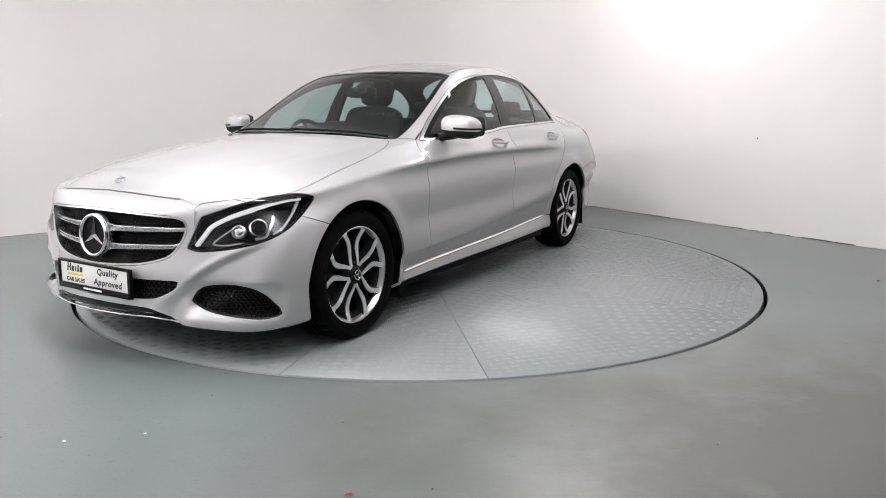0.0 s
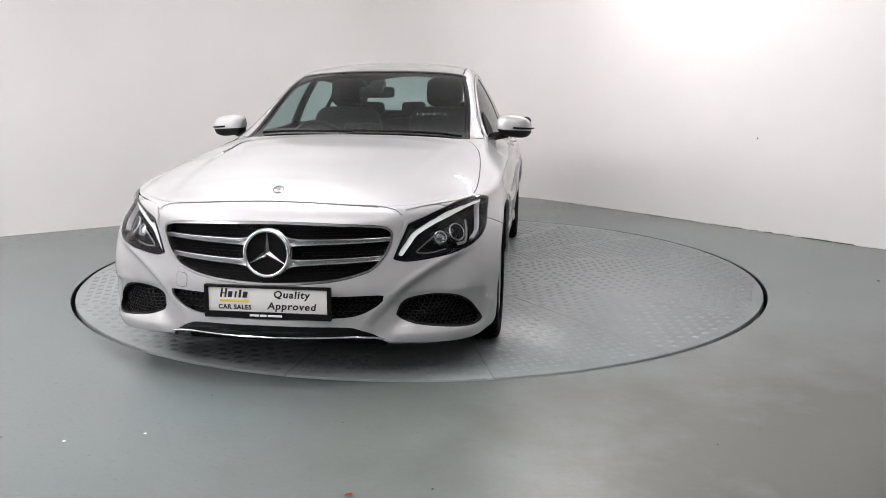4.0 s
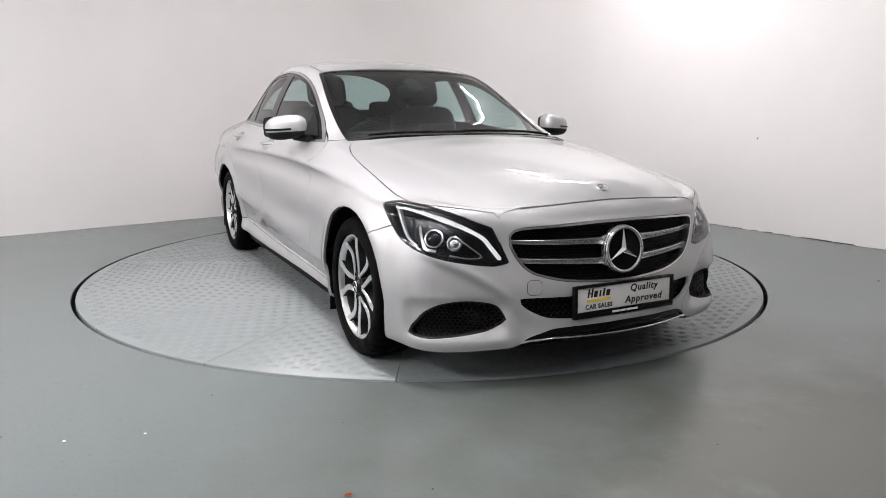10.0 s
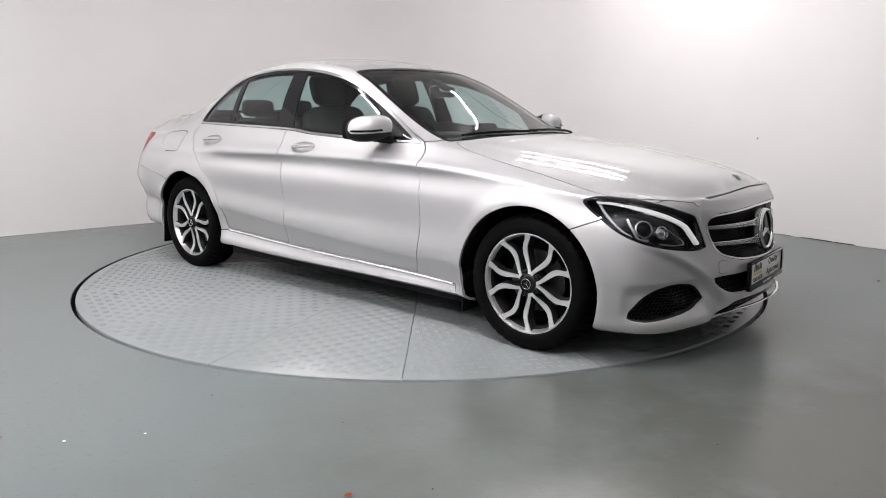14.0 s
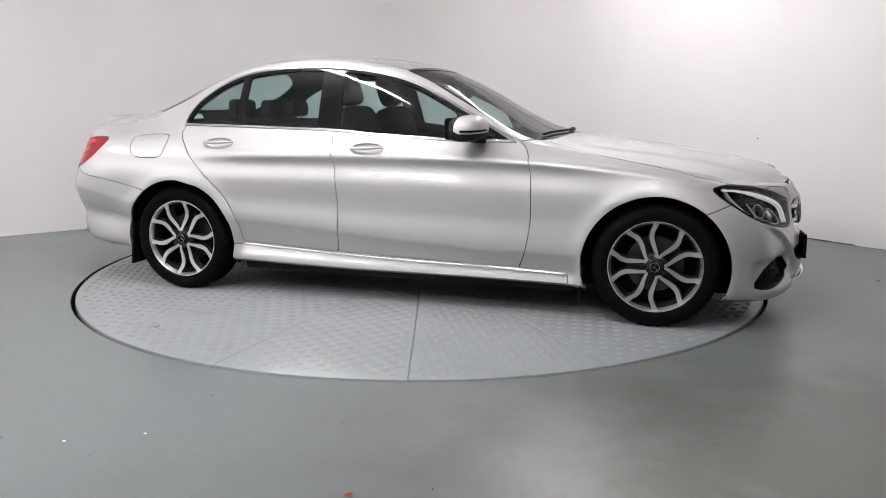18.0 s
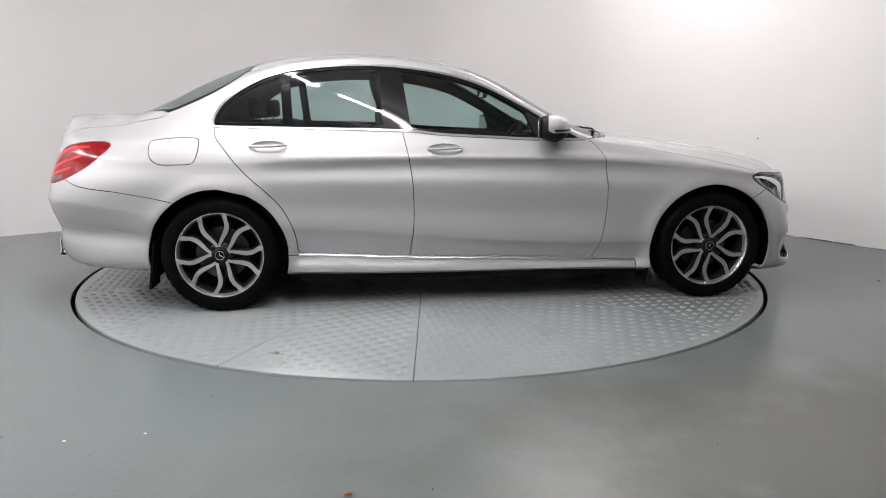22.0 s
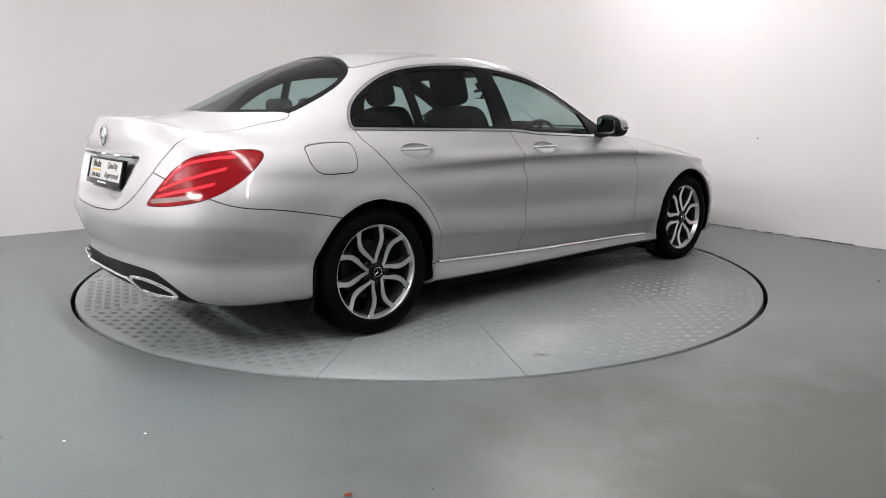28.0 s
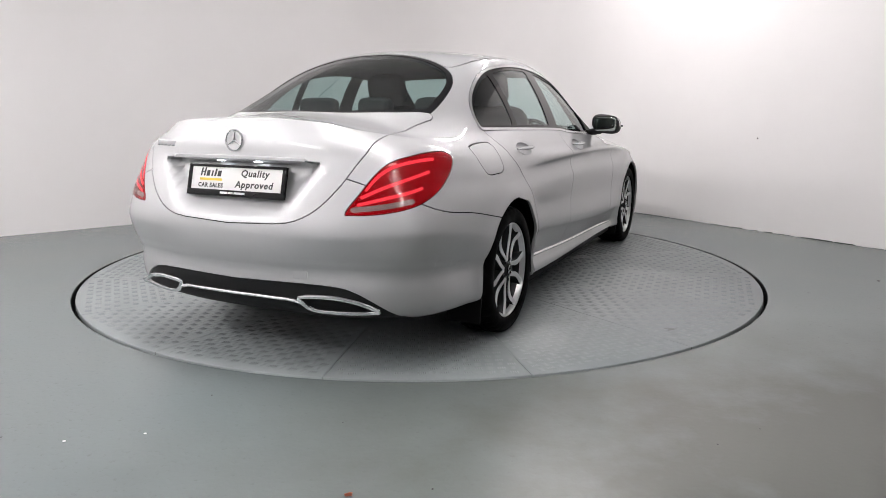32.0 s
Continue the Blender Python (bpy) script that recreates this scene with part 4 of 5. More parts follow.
def star_badge(name, parent, m, R, r, mat, backing=None):
    """A ring with a three-armed star, facing +z of m."""
    v, f = lathe([(R + r * math.cos(a), r * 1.3 * math.sin(a)) for a in [2 * math.pi * k / 12 for k in range(12)]], 48, "z", True)
    ring_ob = part(name, (v, f), mat, parent, "chrome ring with a three-armed star", at=m)
    V, F = [], []
    for k in range(3):
        a = math.pi / 2 + 2 * math.pi * k / 3
        w = R * .155
        tip = (R * math.cos(a), R * math.sin(a), 0)
        l = (w * math.cos(a + math.pi / 3 * 1), w * math.sin(a + math.pi / 3), 0)
        q = (w * math.cos(a - math.pi / 3), w * math.sin(a - math.pi / 3), 0)
        i = len(V)
        V += [tip, l, (0, 0, R * .16), q, (tip[0], tip[1], R * .02)]
        F += [(i, i + 2, i + 1), (i, i + 3, i + 2)]
    part("star", (V, [f_[::-1] for f_ in F]), mat, ring_ob, "", 10)
    if backing:
        part("backing", lathe([(0, -.006), (R, -.006)], 40), backing, ring_ob)
    return ring_ob


star_badge("emblem", grille, Matrix.Translation((2.222, 0, .554)) @ Euler((0, radians(84), 0)).to_matrix().to_4x4() @ pose(0, 0, 0, 0, 0, 90), .090, .0085, CHROME, MESH)
part("emblem_seat", lathe([(.098, -.02), (.099, .0), (.094, .004)], 48), SATIN, grille, at=Matrix.Translation((2.215, 0, .554)) @ Euler((0, radians(84), 0)).to_matrix().to_4x4())
pb, nb = spot("top", 2.065, 0.001)
star_badge("badge", hood, Matrix.Translation(pb + nb * .003) @ nb.to_track_quat("Z", "X").to_matrix().to_4x4(), .0215, .0035, CHROME, GLOSS_BLACK)
part("lower_grille", both(*sheet([lg], [], .03, .035, 0)), MESH, front_bumper, "black lower grille mesh")
two("side_intake", sheet([it], [], .0, .035, 0), MESH, [front_bumper, front_bumper], "black honeycomb side intake")
two("intake_frame", patch(it, .02, it, off(no(it), .006), deep=.036, inset=.001, times=1), TRIM, [front_bumper, front_bumper])
part("front_spoiler", both(*sheet([lip, fbump_f], [arch], .012, .012, 0)), GLOSS_BLACK, car, "black lower spoiler")
path = [(spot("front", abs(y), .235)[0].x + .008 - .06 * max(0, abs(y) - .4), y, .222 - .03 * smooth(.33, .5, abs(y))) for y in np.linspace(-.45, .45, 25)]
part("spoiler_strip", sweep(path, .0045, 8, 1.5), CHROME, front_bumper, "thin chrome strip")
p, n = spot("front", .395, .422)
tow_m = Matrix.Translation((p.x, -p.y, p.z)) @ Vector((n.x, -n.y, n.z)).to_track_quat("Z", "Y").to_matrix().to_4x4()
part("tow_cover_gap", blob(0, 0, 0, .0305, .0305, .0010, .3, .55, 32, 8), TRIM, front_bumper, at=tow_m)
part("tow_cover", blob(0, 0, .0006, .0292, .0292, .0012, .3, .55, 32, 8), PAINT, front_bumper, at=tow_m)

def honeycomb(kind, wide, high, rib):
    """Negative on the ribs of a net of six-sided cells drawn in a view of the body."""
    r3 = math.sqrt(3)

    def f(V):
        sg = -1 if kind == "head" else 1
        u = ((V[:, 1] + sg * V[:, 0]) * R2 if kind == "head" else V[:, 1]) / wide
        v = V[:, 2] / high
        best = np.full(len(V), 9.0)
        for du, dv in ((0, 0), (.5, r3 / 2)):
            a, b = np.abs((u + du) % 1 - .5), np.abs((v + dv) % r3 - r3 / 2)
            best = np.minimum(best, np.maximum(a, a * .5 + b * r3 / 2))
        return (.5 - rib) - best
    return f


two("intake_net", patch(it, .0, off(it, .003), honeycomb("head", .0215, .0150, .085), deep=.006, inset=.022, times=3), NET, [front_bumper, front_bumper], "black honeycomb net")
part("grille_net", both(*patch(gr, .0, gr, honeycomb("front", .020, .0150, .08), deep=.003, inset=.040, times=2)), MESH, grille, "black honeycomb net")
part("lower_net", both(*patch(lg, .0, lg, honeycomb("front", .024, .0150, .09), deep=.005, inset=.024, times=2)), NET, front_bumper, "black honeycomb net")

corner_f = ahead(np.array([(.42, .60), (.62, .60), (.62, .775), (.42, .775)]), 1.8)
two("corner_panel", sheet([corner_f], [gr, hl], .003, .0045, -.001), PAINT, [front_bumper, front_bumper])

# ---- headlamps
lamps = two("headlamp", sheet([hl], [], .0, .075, 0), LAMPGREY, CARS, "dark headlamp with white light guide")
two("frame", patch(hl, .02, hl, off(no(hl), .011), deep=.07, inset=.002, times=1), GLOSS_BLACK, lamps, "gloss black frame")
drl_line = [(-.662, .722), (-.726, .718), (-.815, .701), (-.896, .682), (-.974, .658), (-1.049, .619), (-1.086, .579), (-1.119, .539)]
hook_line = [(-.662, .722), (-.672, .706), (-.692, .677), (-.719, .644), (-.748, .612), (-.785, .588)]
two("light_guide", patch(hl, .0, ribbon(drl_line, .0075, "head"), deep=.02, inset=.018), DRL, lamps, "white light guide")
two("light_guide", patch(hl, .0, ribbon(hook_line, .0045, "head"), no(ribbon(drl_line, .0097, "head")), deep=.02, inset=.018), GUIDE, lamps, "frosted light guide")
two("brow", patch(hl, .0, off(hl, -.008), ribbon([(-.74, .736), (-.83, .722), (-.94, .697), (-1.05, .655)], .016, "head"), no(ribbon(drl_line, .014, "head")), deep=.01, inset=.012), LAMPGREY, lamps)
for a_, z_, rr in ((-.852, .622, .034), (-.942, .600, .026)):
    p, n = spot("head", a_, z_)
    m = Matrix.Translation(p - n * .045) @ n.to_track_quat("Z", "Y").to_matrix().to_4x4()
    ring = lathe([(rr * 1.25, -.02), (rr * 1.15, .012), (rr * .98, .014), (rr * .95, .0)], 28)
    eye = lathe([(rr * .95 * math.sin(t), rr * .5 * math.cos(t)) for t in np.linspace(0, math.pi / 2, 7)], 28)
    for k, lamp in enumerate(lamps):
        mm = m if k == 0 else Matrix.Diagonal((1, -1, 1, 1)) @ m @ Matrix.Diagonal((1, -1, 1, 1))
        part("projector_ring", ring, SATIN, lamp, "chrome ring", at=mm)
        part("projector", eye, GLOSS_BLACK if rr > .032 else CHROME, lamp, "", at=mm)
two("reflector", patch(hl, .0, ribbon([(-.783, .659), (-.799, .622), (-.823, .580), (-.866, .571)], .0055, "head"), deep=.01, inset=.03), SATIN, lamps, "chrome edge")
two("reflector", patch(hl, .0, ribbon([(-.964, .612), (-1.017, .576), (-1.053, .545), (-1.0, .540), (-.93, .553)], .0028, "head"), deep=.01, inset=.03), SATIN, lamps, "chrome edge")
for a_, z_ in ((-.80, .727), (-.845, .716), (-.90, .703), (-.955, .685), (-1.003, .668)):
    p, n = spot("head", a_, z_)
    q = p - n * .010
    two("diode", blob(*q, .009, .009, .0065, .8, .8, 12, 8), CLEAR, lamps)
two("lens", sheet([hl], [], .003, .001, .001), CLEAR, lamps, "clear lens")

# ---- tail lamps
tails = two("tail_lamp", patch(tl, .02, off(tl, -.001), deep=.02, inset=.0005, times=1), RED, CARS, "glossy red tail lamp with light bars")
for l_, r_ in (([(-1.215, .80), (-1.17, .845), (-1.10, .885), (-1.0, .905), (-.92, .911)], .0062),
               ([(-1.235, .77), (-1.15, .805), (-1.05, .835), (-.95, .862)], .0062),
               ([(-1.25, .742), (-1.15, .765), (-1.05, .785), (-.99, .80)], .006)):
    two("light_bar", patch(tl, .0, off(tl, -.006), ribbon(l_, r_, "tail"), deep=.001, inset=-.0006), REDBAR, tails, "bright red light bar")
two("reversing_lamp", patch(tl, .0, off(tl, -.006), ribbon([(-1.27, .722), (-1.15, .735), (-1.04, .752)], .010, "tail"), deep=.001, inset=-.0008), PALE, tails, "pale clear strip")
two("lens", sheet([tl], [], .003, -.004, .001), REDLENS, tails, "clear outer lens")

# ---- rear
part("trunk_strip", both(*patch(behind(np.array([(-.1, .88), (.62, .86), (.62, .95), (-.1, .95)])), .01, ribbon([(-.05, .911), (.2, .910), (.35, .907)], .0105, "back"), deep=.006, inset=-.005, times=1)), CHROME, trunk, "chrome strip above the plate")
for y in (-.10, .10):
    part("plate_lamp", blob(spot("back", .10, .893)[0].x - .012, y, .896, .010, .022, .003, .6, .6, 16, 8), LAMPLIT, trunk, "small lit plate lamp")
star_badge("emblem", trunk, Matrix.Translation((-2.381, 0, .984)) @ Euler((0, radians(-83), 0)).to_matrix().to_4x4() @ pose(0, 0, 0, 0, 0, -90), .043, .0042, CHROME)
for i in range(5):
    y = .50 - .032 * i
    p, n = spot("back", y, .962)
    part("badge_bar", box(-.003, .003, -.011, .011, -.013, .013, .002), CHROME, trunk, "chrome badge bar", at=Matrix.Translation(p + n * .002) @ pose(0, 0, 0, 0, 0, 12))
diffuser = part("rear_diffuser", both(*sheet([diff, rbump_f], [arch], .012, .006, .001)), TRIM, car, "black plastic rear diffuser")
def back_x(y, z):
    return spot("back", min(abs(y), .62), z)[0].x
for sg in (1, -1):
    loop = curve([(.335, .352), (.46, .358), (.56, .343), (.625, .318), (.655, .305), (.60, .294), (.45, .292), (.375, .300), (.335, .330)], 5)
    path = [(back_x(y, z) - .012, y * sg, z) for y, z in loop]
    path.append(path[0])
    part("tailpipe_trim", sweep(path, .0065, 8, 1.4, (1, 0, 0)), CHROME, diffuser, "chrome tailpipe surround")
path = [(back_x(y, z) - .012, y, z) for y, z in [(-.36, .303), (-.335, .325), (-.30, .335)] + [(y, .338) for y in np.linspace(-.27, .27, 11)] + [(.30, .335), (.335, .325), (.36, .303)]]
part("diffuser_strip", sweep(path, .0065, 8, 1.2, (1, 0, 0)), CHROME, diffuser, "chrome strip")
p, n = spot("back", .33, .452)
part("tow_cover", blob(0, 0, 0, .033, .026, .0012, .3, .3), PAINT, rear_bumper, at=Matrix.Translation((p.x, -p.y, p.z)) @ Vector((n.x, -n.y, n.z)).to_track_quat("Z", "Y").to_matrix().to_4x4())


# ---- plates
def letters(text, size, mat, name, parent, m, align="CENTER"):
    c = bpy.data.curves.new(name, "FONT")
    c.body, c.size, c.align_x, c.align_y = text, size, align, "CENTER"
    c.extrude = .0006
    c.offset = .0011
    c.space_character = 1.14
    c.shear = 0.0 if text.isupper() else 0.14
    c.resolution_u = 3
    tmp = new(name, c)
    me = bpy.data.meshes.new_from_object(tmp.evaluated_get(bpy.context.evaluated_depsgraph_get()))
    bpy.data.objects.remove(tmp)
    me.materials.clear()
    me.materials.append(mat)
    return part(name, me, mat, parent, at=m)


def bar(name, x0, x1, y0, y1, mat, parent, lean=0.0):
    bm = box(x0, x1, y0, y1, .0, .0012)
    for v in bm.verts:
        v.co.x += lean * v.co.y
    return part(name, bm, mat, parent)


def number_plate(m, label):
    """A dealer plate in a black holder, facing +z of its own space, x to the reader's right."""
    holder = part("number_plate", box(-.276, .276, -.076, .066, -.012, .0, .004), BLACK, car, label, at=m)
    part("plate_face", box(-.258, .258, -.048, .054, -.002, .0022, .001), WHITE, holder, "white plate face")
    for x0, x1, y0, y1 in ((-.276, .276, .054, .066), (-.276, .276, -.076, -.048), (-.276, -.259, -.048, .054), (.259, .276, -.048, .054)):
        part("holder_edge", box(x0, x1, y0, y1, .0004, .0085, .003), GLOSS_BLACK, holder)
    e = .0026
    def up(ob, h=e):
        ob.matrix_basis = Matrix.Translation((0, 0, h)) @ ob.matrix_basis
        return ob
    # the maker's word mark as plain slanted bars, with its yellow line
    for i, (a, w, h) in enumerate(((-.205, .008, .038), (-.186, .008, .038), (-.166, .018, .026), (-.142, .008, .026), (-.123, .010, .034), (-.100, .020, .026))):
        up(bar("logo_bar", a - w / 2, a + w / 2, .012, .012 + h, INK, holder, .18))
    up(bar("logo_bar", -.205, -.186, .027, .032, INK, holder))
    up(bar("logo_line", -.208, -.078, -.008, .003, YELLOW, holder))
    letters("CAR SALES", .027, INK, "lettering", holder, pose(-.143, -.030, e))
    letters("Quality", .042, INK, "lettering", holder, pose(.105, .029, e) @ Matrix.Diagonal((1.1, 1, 1, 1)))
    letters("Approved", .042, INK, "lettering", holder, pose(.105, -.021, e) @ Matrix.Diagonal((1.1, 1, 1, 1)))
    for a, w in ((-.075, .040), (-.03, .028), (.004, .062)):
        up(bar("small_print", a, a + w, -.066, -.057, PALEPRINT, holder), .0088)
    return holder


# each plate lies along the slope of the panel behind it
def plate_pose(kind, z, lift, facing):
    hi, lo = spot(kind, .001, z + .05)[0], spot(kind, .001, z - .05)[0]
    sg = 1 if kind == "front" else -1
    tilt = math.degrees(math.atan2((hi.x - lo.x) * sg, .1))
    x = (max if sg > 0 else min)(hi.x, lo.x, spot(kind, .001, z)[0].x)
    return Matrix.Translation((x + lift * sg, 0, z)) @ facing @ pose(0, 0, 0, tilt * .8)


FORE = Matrix(((0, .0, 1, 0), (1, 0, 0, 0), (0, 1, 0, 0), (0, 0, 0, 1)))
AFT = Matrix(((0, .0, -1, 0), (-1, 0, 0, 0), (0, 1, 0, 0), (0, 0, 0, 1)))
number_plate(Matrix.Translation((2.240, 0, .364)) @ FORE @ pose(0, 0, 0, -2) @ Matrix.Scale(.945, 4), "white dealer plate in a black holder on the front bumper")
number_plate(plate_pose("back", .818, .014, AFT) @ Matrix.Scale(.945, 4), "white dealer plate in a black holder on the boot lid")

# ---- mirrors, handles, wipers
def mirror_shell(keep):
    V, F = blob(.445, .905, 1.012, .092, .105, .067, .75, .7, 36, 20)
    V = np.array(V)
    V[:, 0] = np.maximum(V[:, 0], .372)
    V[:, 0] -= .25 * (V[:, 1] - .915)
    V[:, 2] -= .12 * (V[:, 1] - .915)
    return clip(V, F, keep)


shell = two("door_mirror", mirror_shell(lambda V: np.maximum(.992 - V[:, 2] - .06 * (V[:, 1] - .9), .418 - V[:, 0] - .25 * (V[:, 1] - .915))), PAINT, CARS, "silver door mirror with black base")
two("base", mirror_shell(lambda V: np.minimum(V[:, 2] + .06 * (V[:, 1] - .9) - .992, V[:, 0] + .25 * (V[:, 1] - .915) - .418)), TRIM, shell, "black mirror base")
two("stalk", sweep([(.44, .86, .965), (.455, .82, .958), (.50, .775, .952)], .024, 10, 1.5), TRIM, shell)
two("glass", blob(.364, .915, 1.012, .005, .083, .048, .35, .55, 28, 10, Matrix.Rotation(radians(14), 3, "Z")), MIRROR, shell, "mirror glass")
two("surround", blob(.369, .915, 1.012, .006, .093, .058, .35, .6, 28, 10, Matrix.Rotation(radians(14), 3, "Z")), TRIM, shell, "black surround of the mirror glass")
two("indicator", sweep([(.43, 1.019, 1.0), (.485, 1.0, 1.0), (.525, .96, 1.002), (.54, .90, 1.006)], .006, 8, 1.4), GLOSS_BLACK, shell, "dark indicator strip")
two("mirror_base", sheet([most(inner, no(tri_f))], [], .01, -.004, .004), TRIM, front_doors, "black triangle at the mirror's foot")
for hx, hz, door in ((-.152, .893, front_doors), (-1.122, .91, rear_doors)):
    p, n = spot("side", hx, hz)
    rim_r = .0985
    bowl = lathe([(.0, -.024), (.35, -.022), (.65, -.017), (.86, -.009), (.97, -.002), (1.0, .0005), (1.03, .0012), (1.055, .0006), (1.065, -.004)], 26, "y")
    hollow = []
    for v in bowl[0]:
        a, c = v[0] * rim_r, v[2] * rim_r / 3.1
        q, _ = spot("side", hx + a, hz + c)
        hollow.append((hx + a, q.y + v[1], hz + c))
    two("handle_bowl", (hollow, bowl[1]), PAINT, door)
    path = [(hx + .100 * q, p.y + .030 * (1 - abs(q) ** 3) + .001, hz + .006 + .003 * q) for q in np.linspace(-1, 1, 15)]
    two("door_handle", sweep(path, .0165, 14, .5, (0, 1, 0), lambda t: .45 + .55 * (1 - abs(2 * t - 1) ** 3)), PAINT, door)
    two("handle_strip", sweep([(x, y + .006, z - .004) for x, y, z in path[2:-2]], .0035, 8, .7, (0, 1, 0)), CHROME, door, "thin chrome strip")
for a, b_x in ((.62, -.02), (.02, -.55)):
    path = []
    for i in range(9):
        y = a + (b_x - a) * i / 8
        x = .875 - .26 * (y / .7) ** 2 * .55 + .0 - .02 * i / 8
        p, n = spot("top", x + .03, abs(y))
        path.append((p.x, y, p.z + .008))
    part("wiper", sweep(path, .007, 6, 1.3), BLACK, car, "black windscreen wiper")

# ---- wheels
def tyre_data():
    prof = [(.236, -.098), (.242, -.106), (.262, -.112), (.288, -.1105), (.303, -.104), (.313, -.094), (.319, -.080), (.3215, -.062)]
    grooves = [-.052, -.018, .018, .052]
    for gx in grooves:
        prof += [(.322, gx - .006), (.314, gx - .005), (.314, gx + .005), (.322, gx + .006)]
    prof += [(.3215, .062), (.319, .080), (.313, .094), (.303, .104), (.288, .1105), (.262, .112), (.244, .107), (.238, .096)]
    v, f = lathe(prof, 160, "y")
    # slots across both shoulders
    k = len(prof)
    for i in range(160):
        if i % 4 == 0:
            for j, (r, h) in enumerate(prof):
                if .060 < abs(h) < .1 and r > .305:
                    q = v[i * k + j]
                    v[i * k + j] = (q[0] * (1 - .006 / r), q[1], q[2] * (1 - .006 / r))
    return v, f


def spoke_data(sg):
    """One of two legs of a V, its apex by the hub; +y faces outwards."""
    n = 17
    V, F = [], []
    for i in range(n):
        t = i / (n - 1)
        r = .047 + (.237 - .047) * t
        a = sg * radians(float(spline([(.047, 5.5), (.058, 8.5), (.072, 13), (.094, 18.5), (.12, 22.5), (.150, 24.2), (.180, 22.4), (.205, 18.9), (.22, 17.5), (.237, 16.8)], r)))
        w = .0090 + .0045 * smooth(0, .5, t) + .006 * smooth(.85, 1.0, t)
        face = .034 - .010 * math.sin(math.pi * t) + .006 * t
        deep = .046
        c, s = math.cos(a), math.sin(a)
        tx, tz = -s, c
        cx, cz = r * c, r * s
        for o, y in ((-1.35, face - deep), (-1, face - .004), (-.88, face), (.88, face), (1, face - .004), (1.35, face - deep)):
            V.append((cx + tx * w * o, y, cz + tz * w * o))
    for i in range(n - 1):
        for k in range(5):
            F.append((i * 6 + k, i * 6 + k + 1, (i + 1) * 6 + k + 1, (i + 1) * 6 + k))
    me = bpy.data.meshes.new("spoke")
    me.from_pydata(V, [], F)
    me.materials.append(ALLOY)
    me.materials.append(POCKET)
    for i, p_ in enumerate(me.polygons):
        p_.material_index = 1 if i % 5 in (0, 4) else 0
    me.shade_smooth()
    me.set_sharp_from_angle(angle=radians(40))
    return me


tyre_me = mesh_of("tyre", *tyre_data(), RUBBER, 40)
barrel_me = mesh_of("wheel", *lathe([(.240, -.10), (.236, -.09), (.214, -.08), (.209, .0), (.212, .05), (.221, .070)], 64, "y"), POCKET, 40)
lip_me = mesh_of("rim_edge", *lathe([(.220, .066), (.2265, .0865), (.233, .097), (.2405, .0965), (.2435, .088)], 64, "y"), ALLOY, 50)
disc_me = mesh_of("brake_disc", *lathe([(.06, -.005), (.148, -.005), (.148, -.025), (.06, -.025)], 40, "y"), DISC, 40)
dark_me = mesh_of("wheel_back", *lathe([(.0, -.03), (.212, -.03)], 40, "y"), BLACK, 40)
hub_me = mesh_of("hub", *lathe([(.070, -.01), (.067, .010), (.050, .024), (.036, .030), (.033, .041), (.0, .042)], 36, "y"), POCKET, 40)
cap_me = mesh_of("hub_cap", *lathe([(.031, .040), (.030, .0445), (.026, .0455), (.0, .0455)], 32, "y"), GLOSS_BLACK, 40)
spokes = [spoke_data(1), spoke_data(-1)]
nut_me = mesh_of("wheel_bolt", *lathe([(.0105, .02), (.0105, .034), (.008, .036), (.007, .030), (.0, .030)], 10, "y"), POCKET, 40)
for wx, sy, spin in ((1.434, 1, 20), (-1.405, 1, 50), (1.434, -1, 38), (-1.405, -1, 63)):
    turn = pose(wx, .778 * sy, .3185, 0, 0, 0 if sy > 0 else 180) @ pose(0, 0, 0, 0, spin, 0)
    w_ = part("wheel", barrel_me, ALLOY, car, "alloy wheel with five forked spokes", at=turn)
    part("tyre", tyre_me, RUBBER, w_, "black rubber tyre")
    part("rim_edge", lip_me, ALLOY, w_)
    part("brake_disc", disc_me, DISC, w_, "steel brake disc")
    part("wheel_back", dark_me, BLACK, w_)
    up_ = pose(0, .052, 0)
    part("hub", hub_me, POCKET, w_, at=up_)
    part("hub_cap", cap_me, GLOSS_BLACK, w_, "black hub cap with a star", at=up_)
    star_badge("cap_star", w_, up_ @ pose(0, .047, 0, -90), .024, .002, CHROME)
    for k in range(5):
        for sp in spokes:
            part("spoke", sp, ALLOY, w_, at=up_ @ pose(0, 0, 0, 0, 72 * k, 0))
        part("wheel_bolt", nut_me, POCKET, w_, at=up_ @ pose(.056 * math.cos(radians(72 * k + 36)), 0, -.056 * math.sin(radians(72 * k + 36))))
for wx in (1.434, -1.405):
    v, f = lathe([(.388, .40), (.388, .83)], 40, "y", start=radians(-20), end=radians(200))
    v = [(x + wx, y, z + .312) for x, y, z in v]
    v2, f2 = lathe([(.02, .40), (.388, .40)], 40, "y", start=radians(-20), end=radians(200))
    v2 = [(x + wx, y, z + .312) for x, y, z in v2]
    two("wheel_arch_liner", merge((v, f), (v2, f2)), BLACK, CARS, "black wheel arch liner")
def slab(*a):
    bm = box(*a)
    out = [tuple(v.co) for v in bm.verts], [tuple(l.vert.index for l in f.loops) for f in bm.faces]
    bm.free()
    return out


two("mud_flap", slab(-.006, .006, -.085, .085, -.14, .13, 0, pose(-1.768, .79, .275, 0, 8, 0)), BLACK, CARS, "black rubber mud flap")
two("mud_flap", slab(-.005, .005, -.08, .08, -.10, .10, 0, pose(1.062, .795, .215, 0, 4, 0)), BLACK, CARS, "black rubber mud flap")
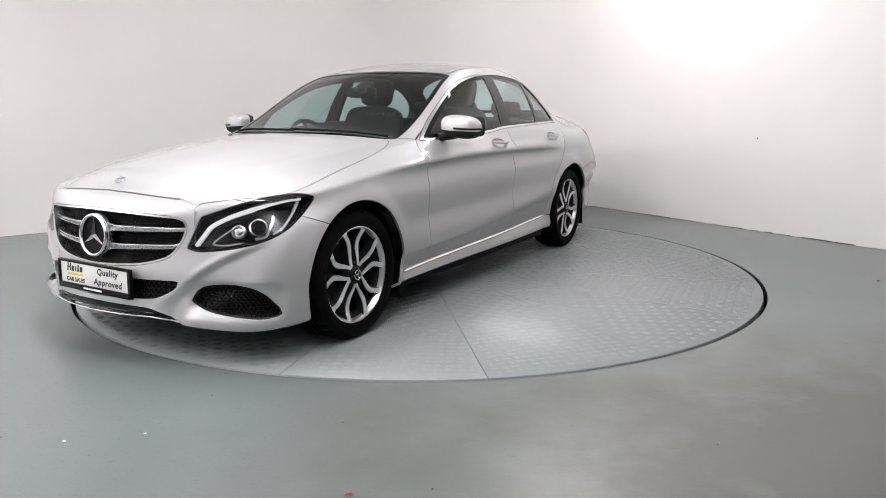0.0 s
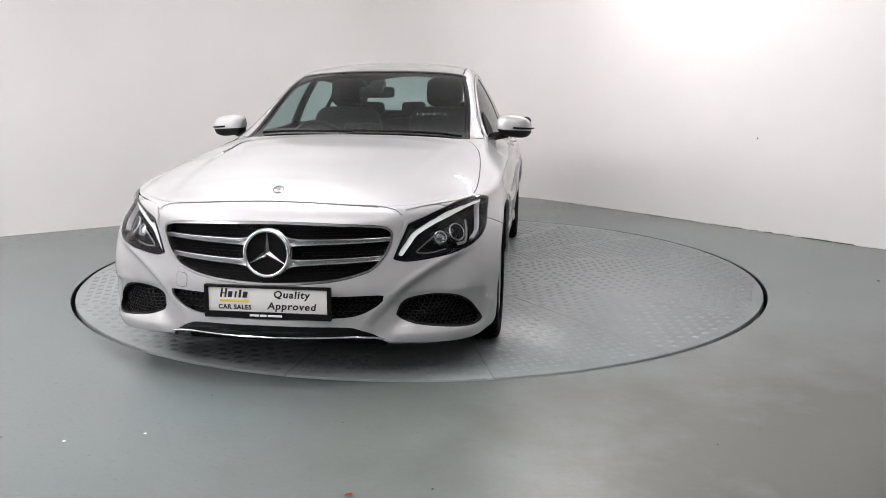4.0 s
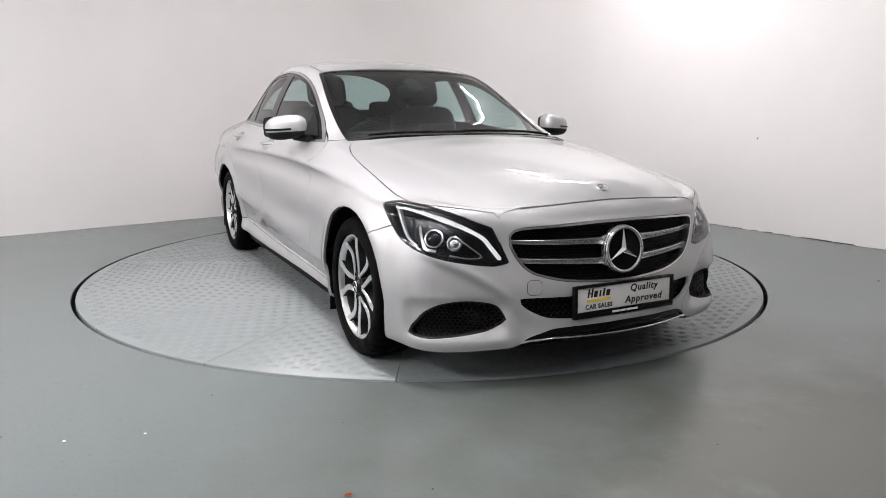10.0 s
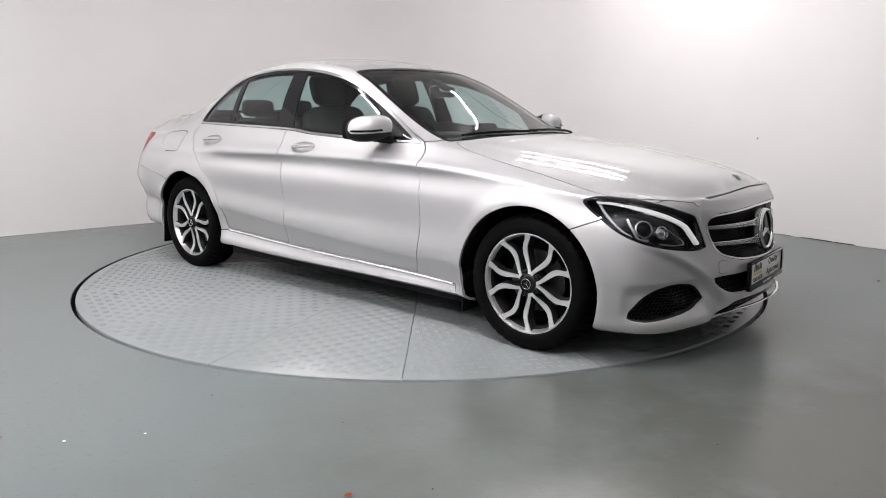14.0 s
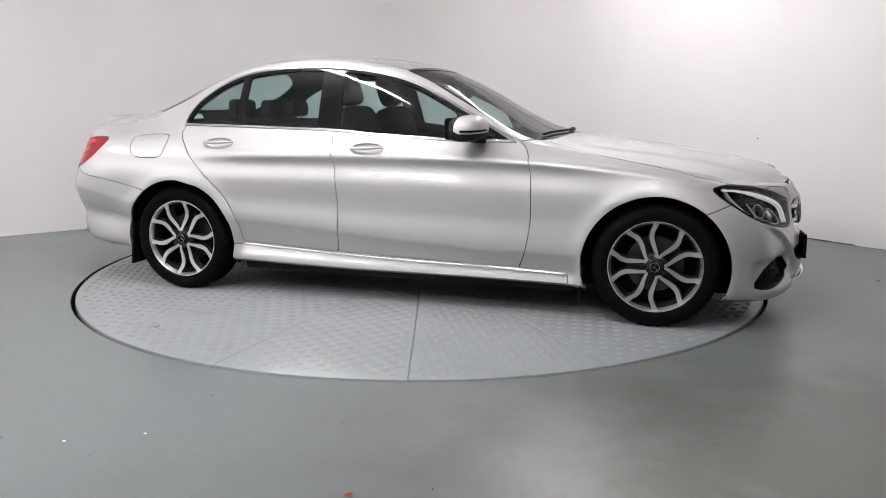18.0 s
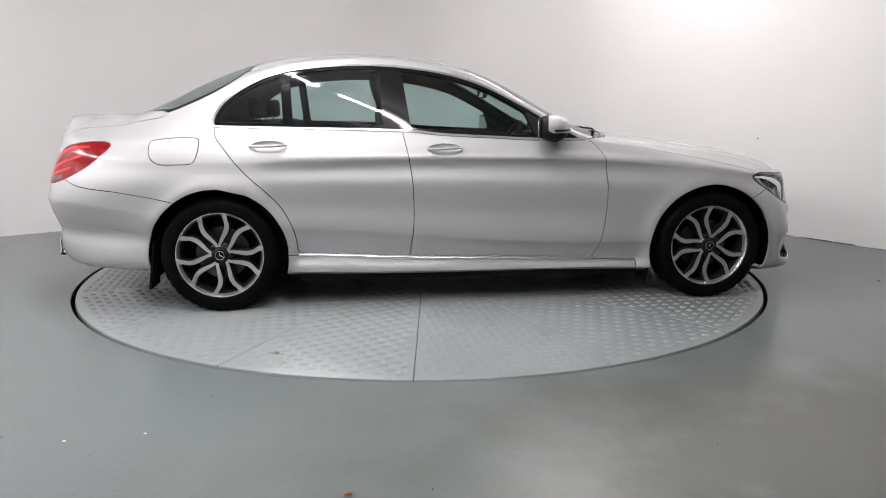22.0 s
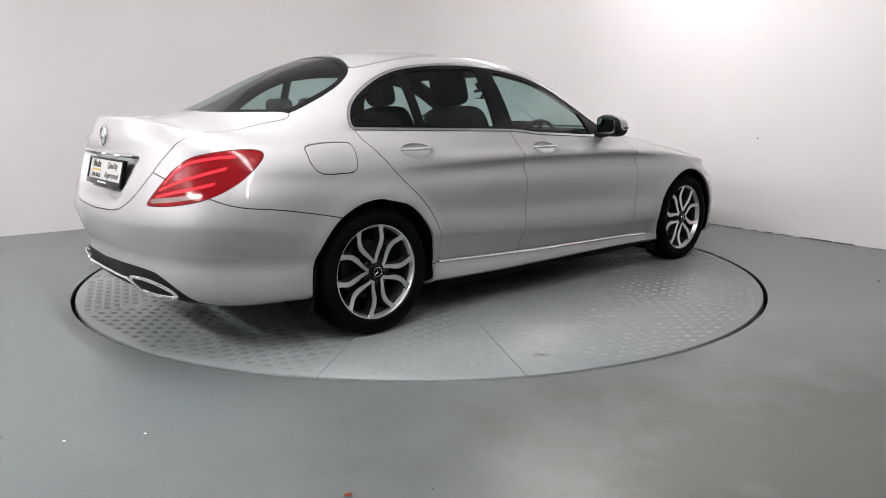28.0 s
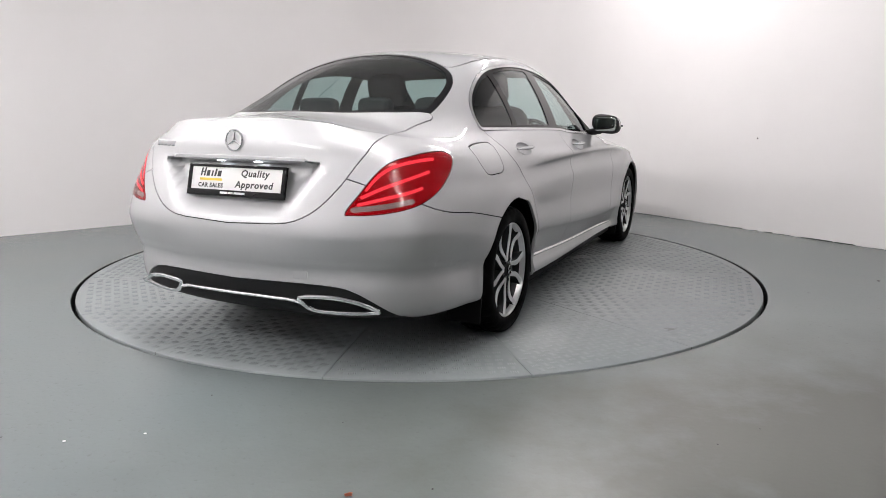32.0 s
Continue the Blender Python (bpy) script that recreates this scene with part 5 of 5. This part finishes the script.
# underside
under = part("underbody", box(-1.75, 1.95, -.64, .64, .145, .25, .02), BLACK, car, "black underbody")
# undertrays, added low, wide and black to darken the deck beneath
part("floor_shade_tray", box(-.98, 1.02, -.83, .83, .150, .22, .015), BLACK, under)
part("nose_shade_tray", box(1.8, 2.04, -.44, .44, .130, .20, .015), BLACK, under)

# ---- inside
def rounded(name, x0, x1, y0, y1, z0, z1, mat, parent, m=None, e=.35, label=""):
    return part(name, blob((x0 + x1) / 2, (y0 + y1) / 2, (z0 + z1) / 2, (x1 - x0) / 2, (y1 - y0) / 2, (z1 - z0) / 2, e, e, 28, 14), mat, parent, label, 60, at=m)


part("cabin_floor", box(-1.3, .95, -.74, .74, .26, .32), TRIM, car, "black cabin floor")
dash = rounded("dashboard", .42, 1.0, -.74, .74, .62, .955, TRIM, car, label="black dashboard")
rounded("instrument_hood", .40, .62, -.55, -.19, .90, .985, TRIM, dash)
rounded("screen", .53, .56, -.13, .11, .93, 1.03, GLOSS_BLACK, dash, label="black display screen")
v, f = lathe([(.178 + .014 * math.cos(a), .014 * math.sin(a)) for a in [2 * math.pi * k / 10 for k in range(10)]], 40, "z", True)
wheel_m = Matrix.Translation((.30, -.36, .875)) @ Euler((0, radians(-64), 0)).to_matrix().to_4x4()
st = part("steering_wheel", (v, f), TRIM, car, "black steering wheel", at=wheel_m)
part("boss", blob(0, 0, -.01, .06, .07, .025, .6, .6), TRIM, st)
for a in (0, 180, 270):
    part("arm", box(.04, .175, -.018, .018, -.012, .0, .004), TRIM, st, at=pose(0, 0, 0, 0, 0, a + 90))


def front_seat(y):
    back_m = Matrix.Translation((-.28, y, .55)) @ Euler((0, radians(-17), 0)).to_matrix().to_4x4()
    s_ = part("front_seat", blob(0, 0, .27, .085, .255, .33, .35, .5, 28, 16), FABRIC, car, "black fabric front seat", 60, at=back_m)
    part("headrest", blob(.01, 0, .715, .055, .135, .105, .5, .55, 24, 12), FABRIC, s_, "black headrest", 60)
    for d in (-.05, .05):
        part("headrest_post", sweep([(0, d, .55), (0, d, .66)], .006, 8, 1, (1, 0, 0)), CHROME, s_, "chrome post")
    part("cushion", blob(.28, 0, -.06, .30, .26, .10, .4, .45, 28, 12), FABRIC, s_, "", 60)


front_seat(.36)
front_seat(-.36)
bench = rounded("rear_bench", -1.12, -.62, -.66, .66, .42, .62, FABRIC, car, label="black fabric rear bench")
part("backrest", blob(-1.13, 0, .80, .10, .66, .25, .3, .4, 28, 14), FABRIC, bench, "", 60, at=None)
for y in (-.38, 0, .38):
    w_ = .125 if y else .105
    part("headrest", blob(-1.23, y, 1.118, .045, w_, .060, .5, .55, 24, 12), FABRIC, bench, "black headrest", 60)
    for d in (-.06, .06):
        part("headrest_post", sweep([(-1.23, y + d, .98), (-1.23, y + d, 1.08)], .0055, 8, 1, (1, 0, 0)), CHROME, bench, "chrome post")
part("parcel_shelf", box(-1.88, -1.2, -.60, .60, 1.0, 1.02, .004), TRIM, car, "black parcel shelf")
rv = part("rear_view_mirror", blob(.20, 0, 1.222, .016, .118, .036, .4, .45, 24, 12), TRIM, car, "interior mirror", 60)
part("glass", box(-.0015, .0015, -.108, .108, -.029, .029, .001), CHROME, rv, at=pose(.183, 0, 1.222))
part("sensor_housing", blob(.185, 0, 1.258, .075, .055, .018, .6, .6, 20, 10, Matrix.Rotation(radians(30), 3, "Y")), TRIM, rv)
for d in (.72, -.72):
    part("door_card", box(-1.25, .62, -.02, .02, .34, .93, .01), TRIM, car, "black inner door panel", at=pose(0, d * 1.02, 0))
# stickers
for i in range(6):
    p, n = spot("top", .56, .34)
    y0 = .335 + i * .032
    p, n = spot("top", .60 - .01 * i, y0)
    part("sticker_bar", box(-.002, .002, -.013, .013, -.0005, .0005), PALEGLASS, car, "white window print bar", at=Matrix.Translation(p) @ n.to_track_quat("Z", "Y").to_matrix().to_4x4())
for i in range(6):
    p, n = spot("top", -1.31, .001 + .03 * i)
    part("sticker_bar", box(-.004, .004, -.011, .011, -.0005, .0005), PALEGLASS, car, "white window print bar", at=Matrix.Translation(Vector((p.x - .01, -p.y + .07, p.z)) + Vector(n) * .001) @ n.to_track_quat("Z", "Y").to_matrix().to_4x4())
card = part("window_card", box(-.001, .001, -.06, .06, -.022, .022), CARD, car, "white and yellow card behind the rear window", at=pose(-1.80, -.07, 1.062, 0, -40, 0))
part("yellow_band", box(-.0022, .0, -.06, .0, -.002, .022), YELLOW, card)


def motions():
    rows, plate = [], []
    for i in range(33):
        a = TURN0 + RATE * i
        m = pose(0, 0, 0, 0, 0, a)
        plate.append((i, m))
        rows.append((i, m @ pose(0.179, -0.245, 0)))
    walk(turntable, plate)
    walk(car, rows)


motions()
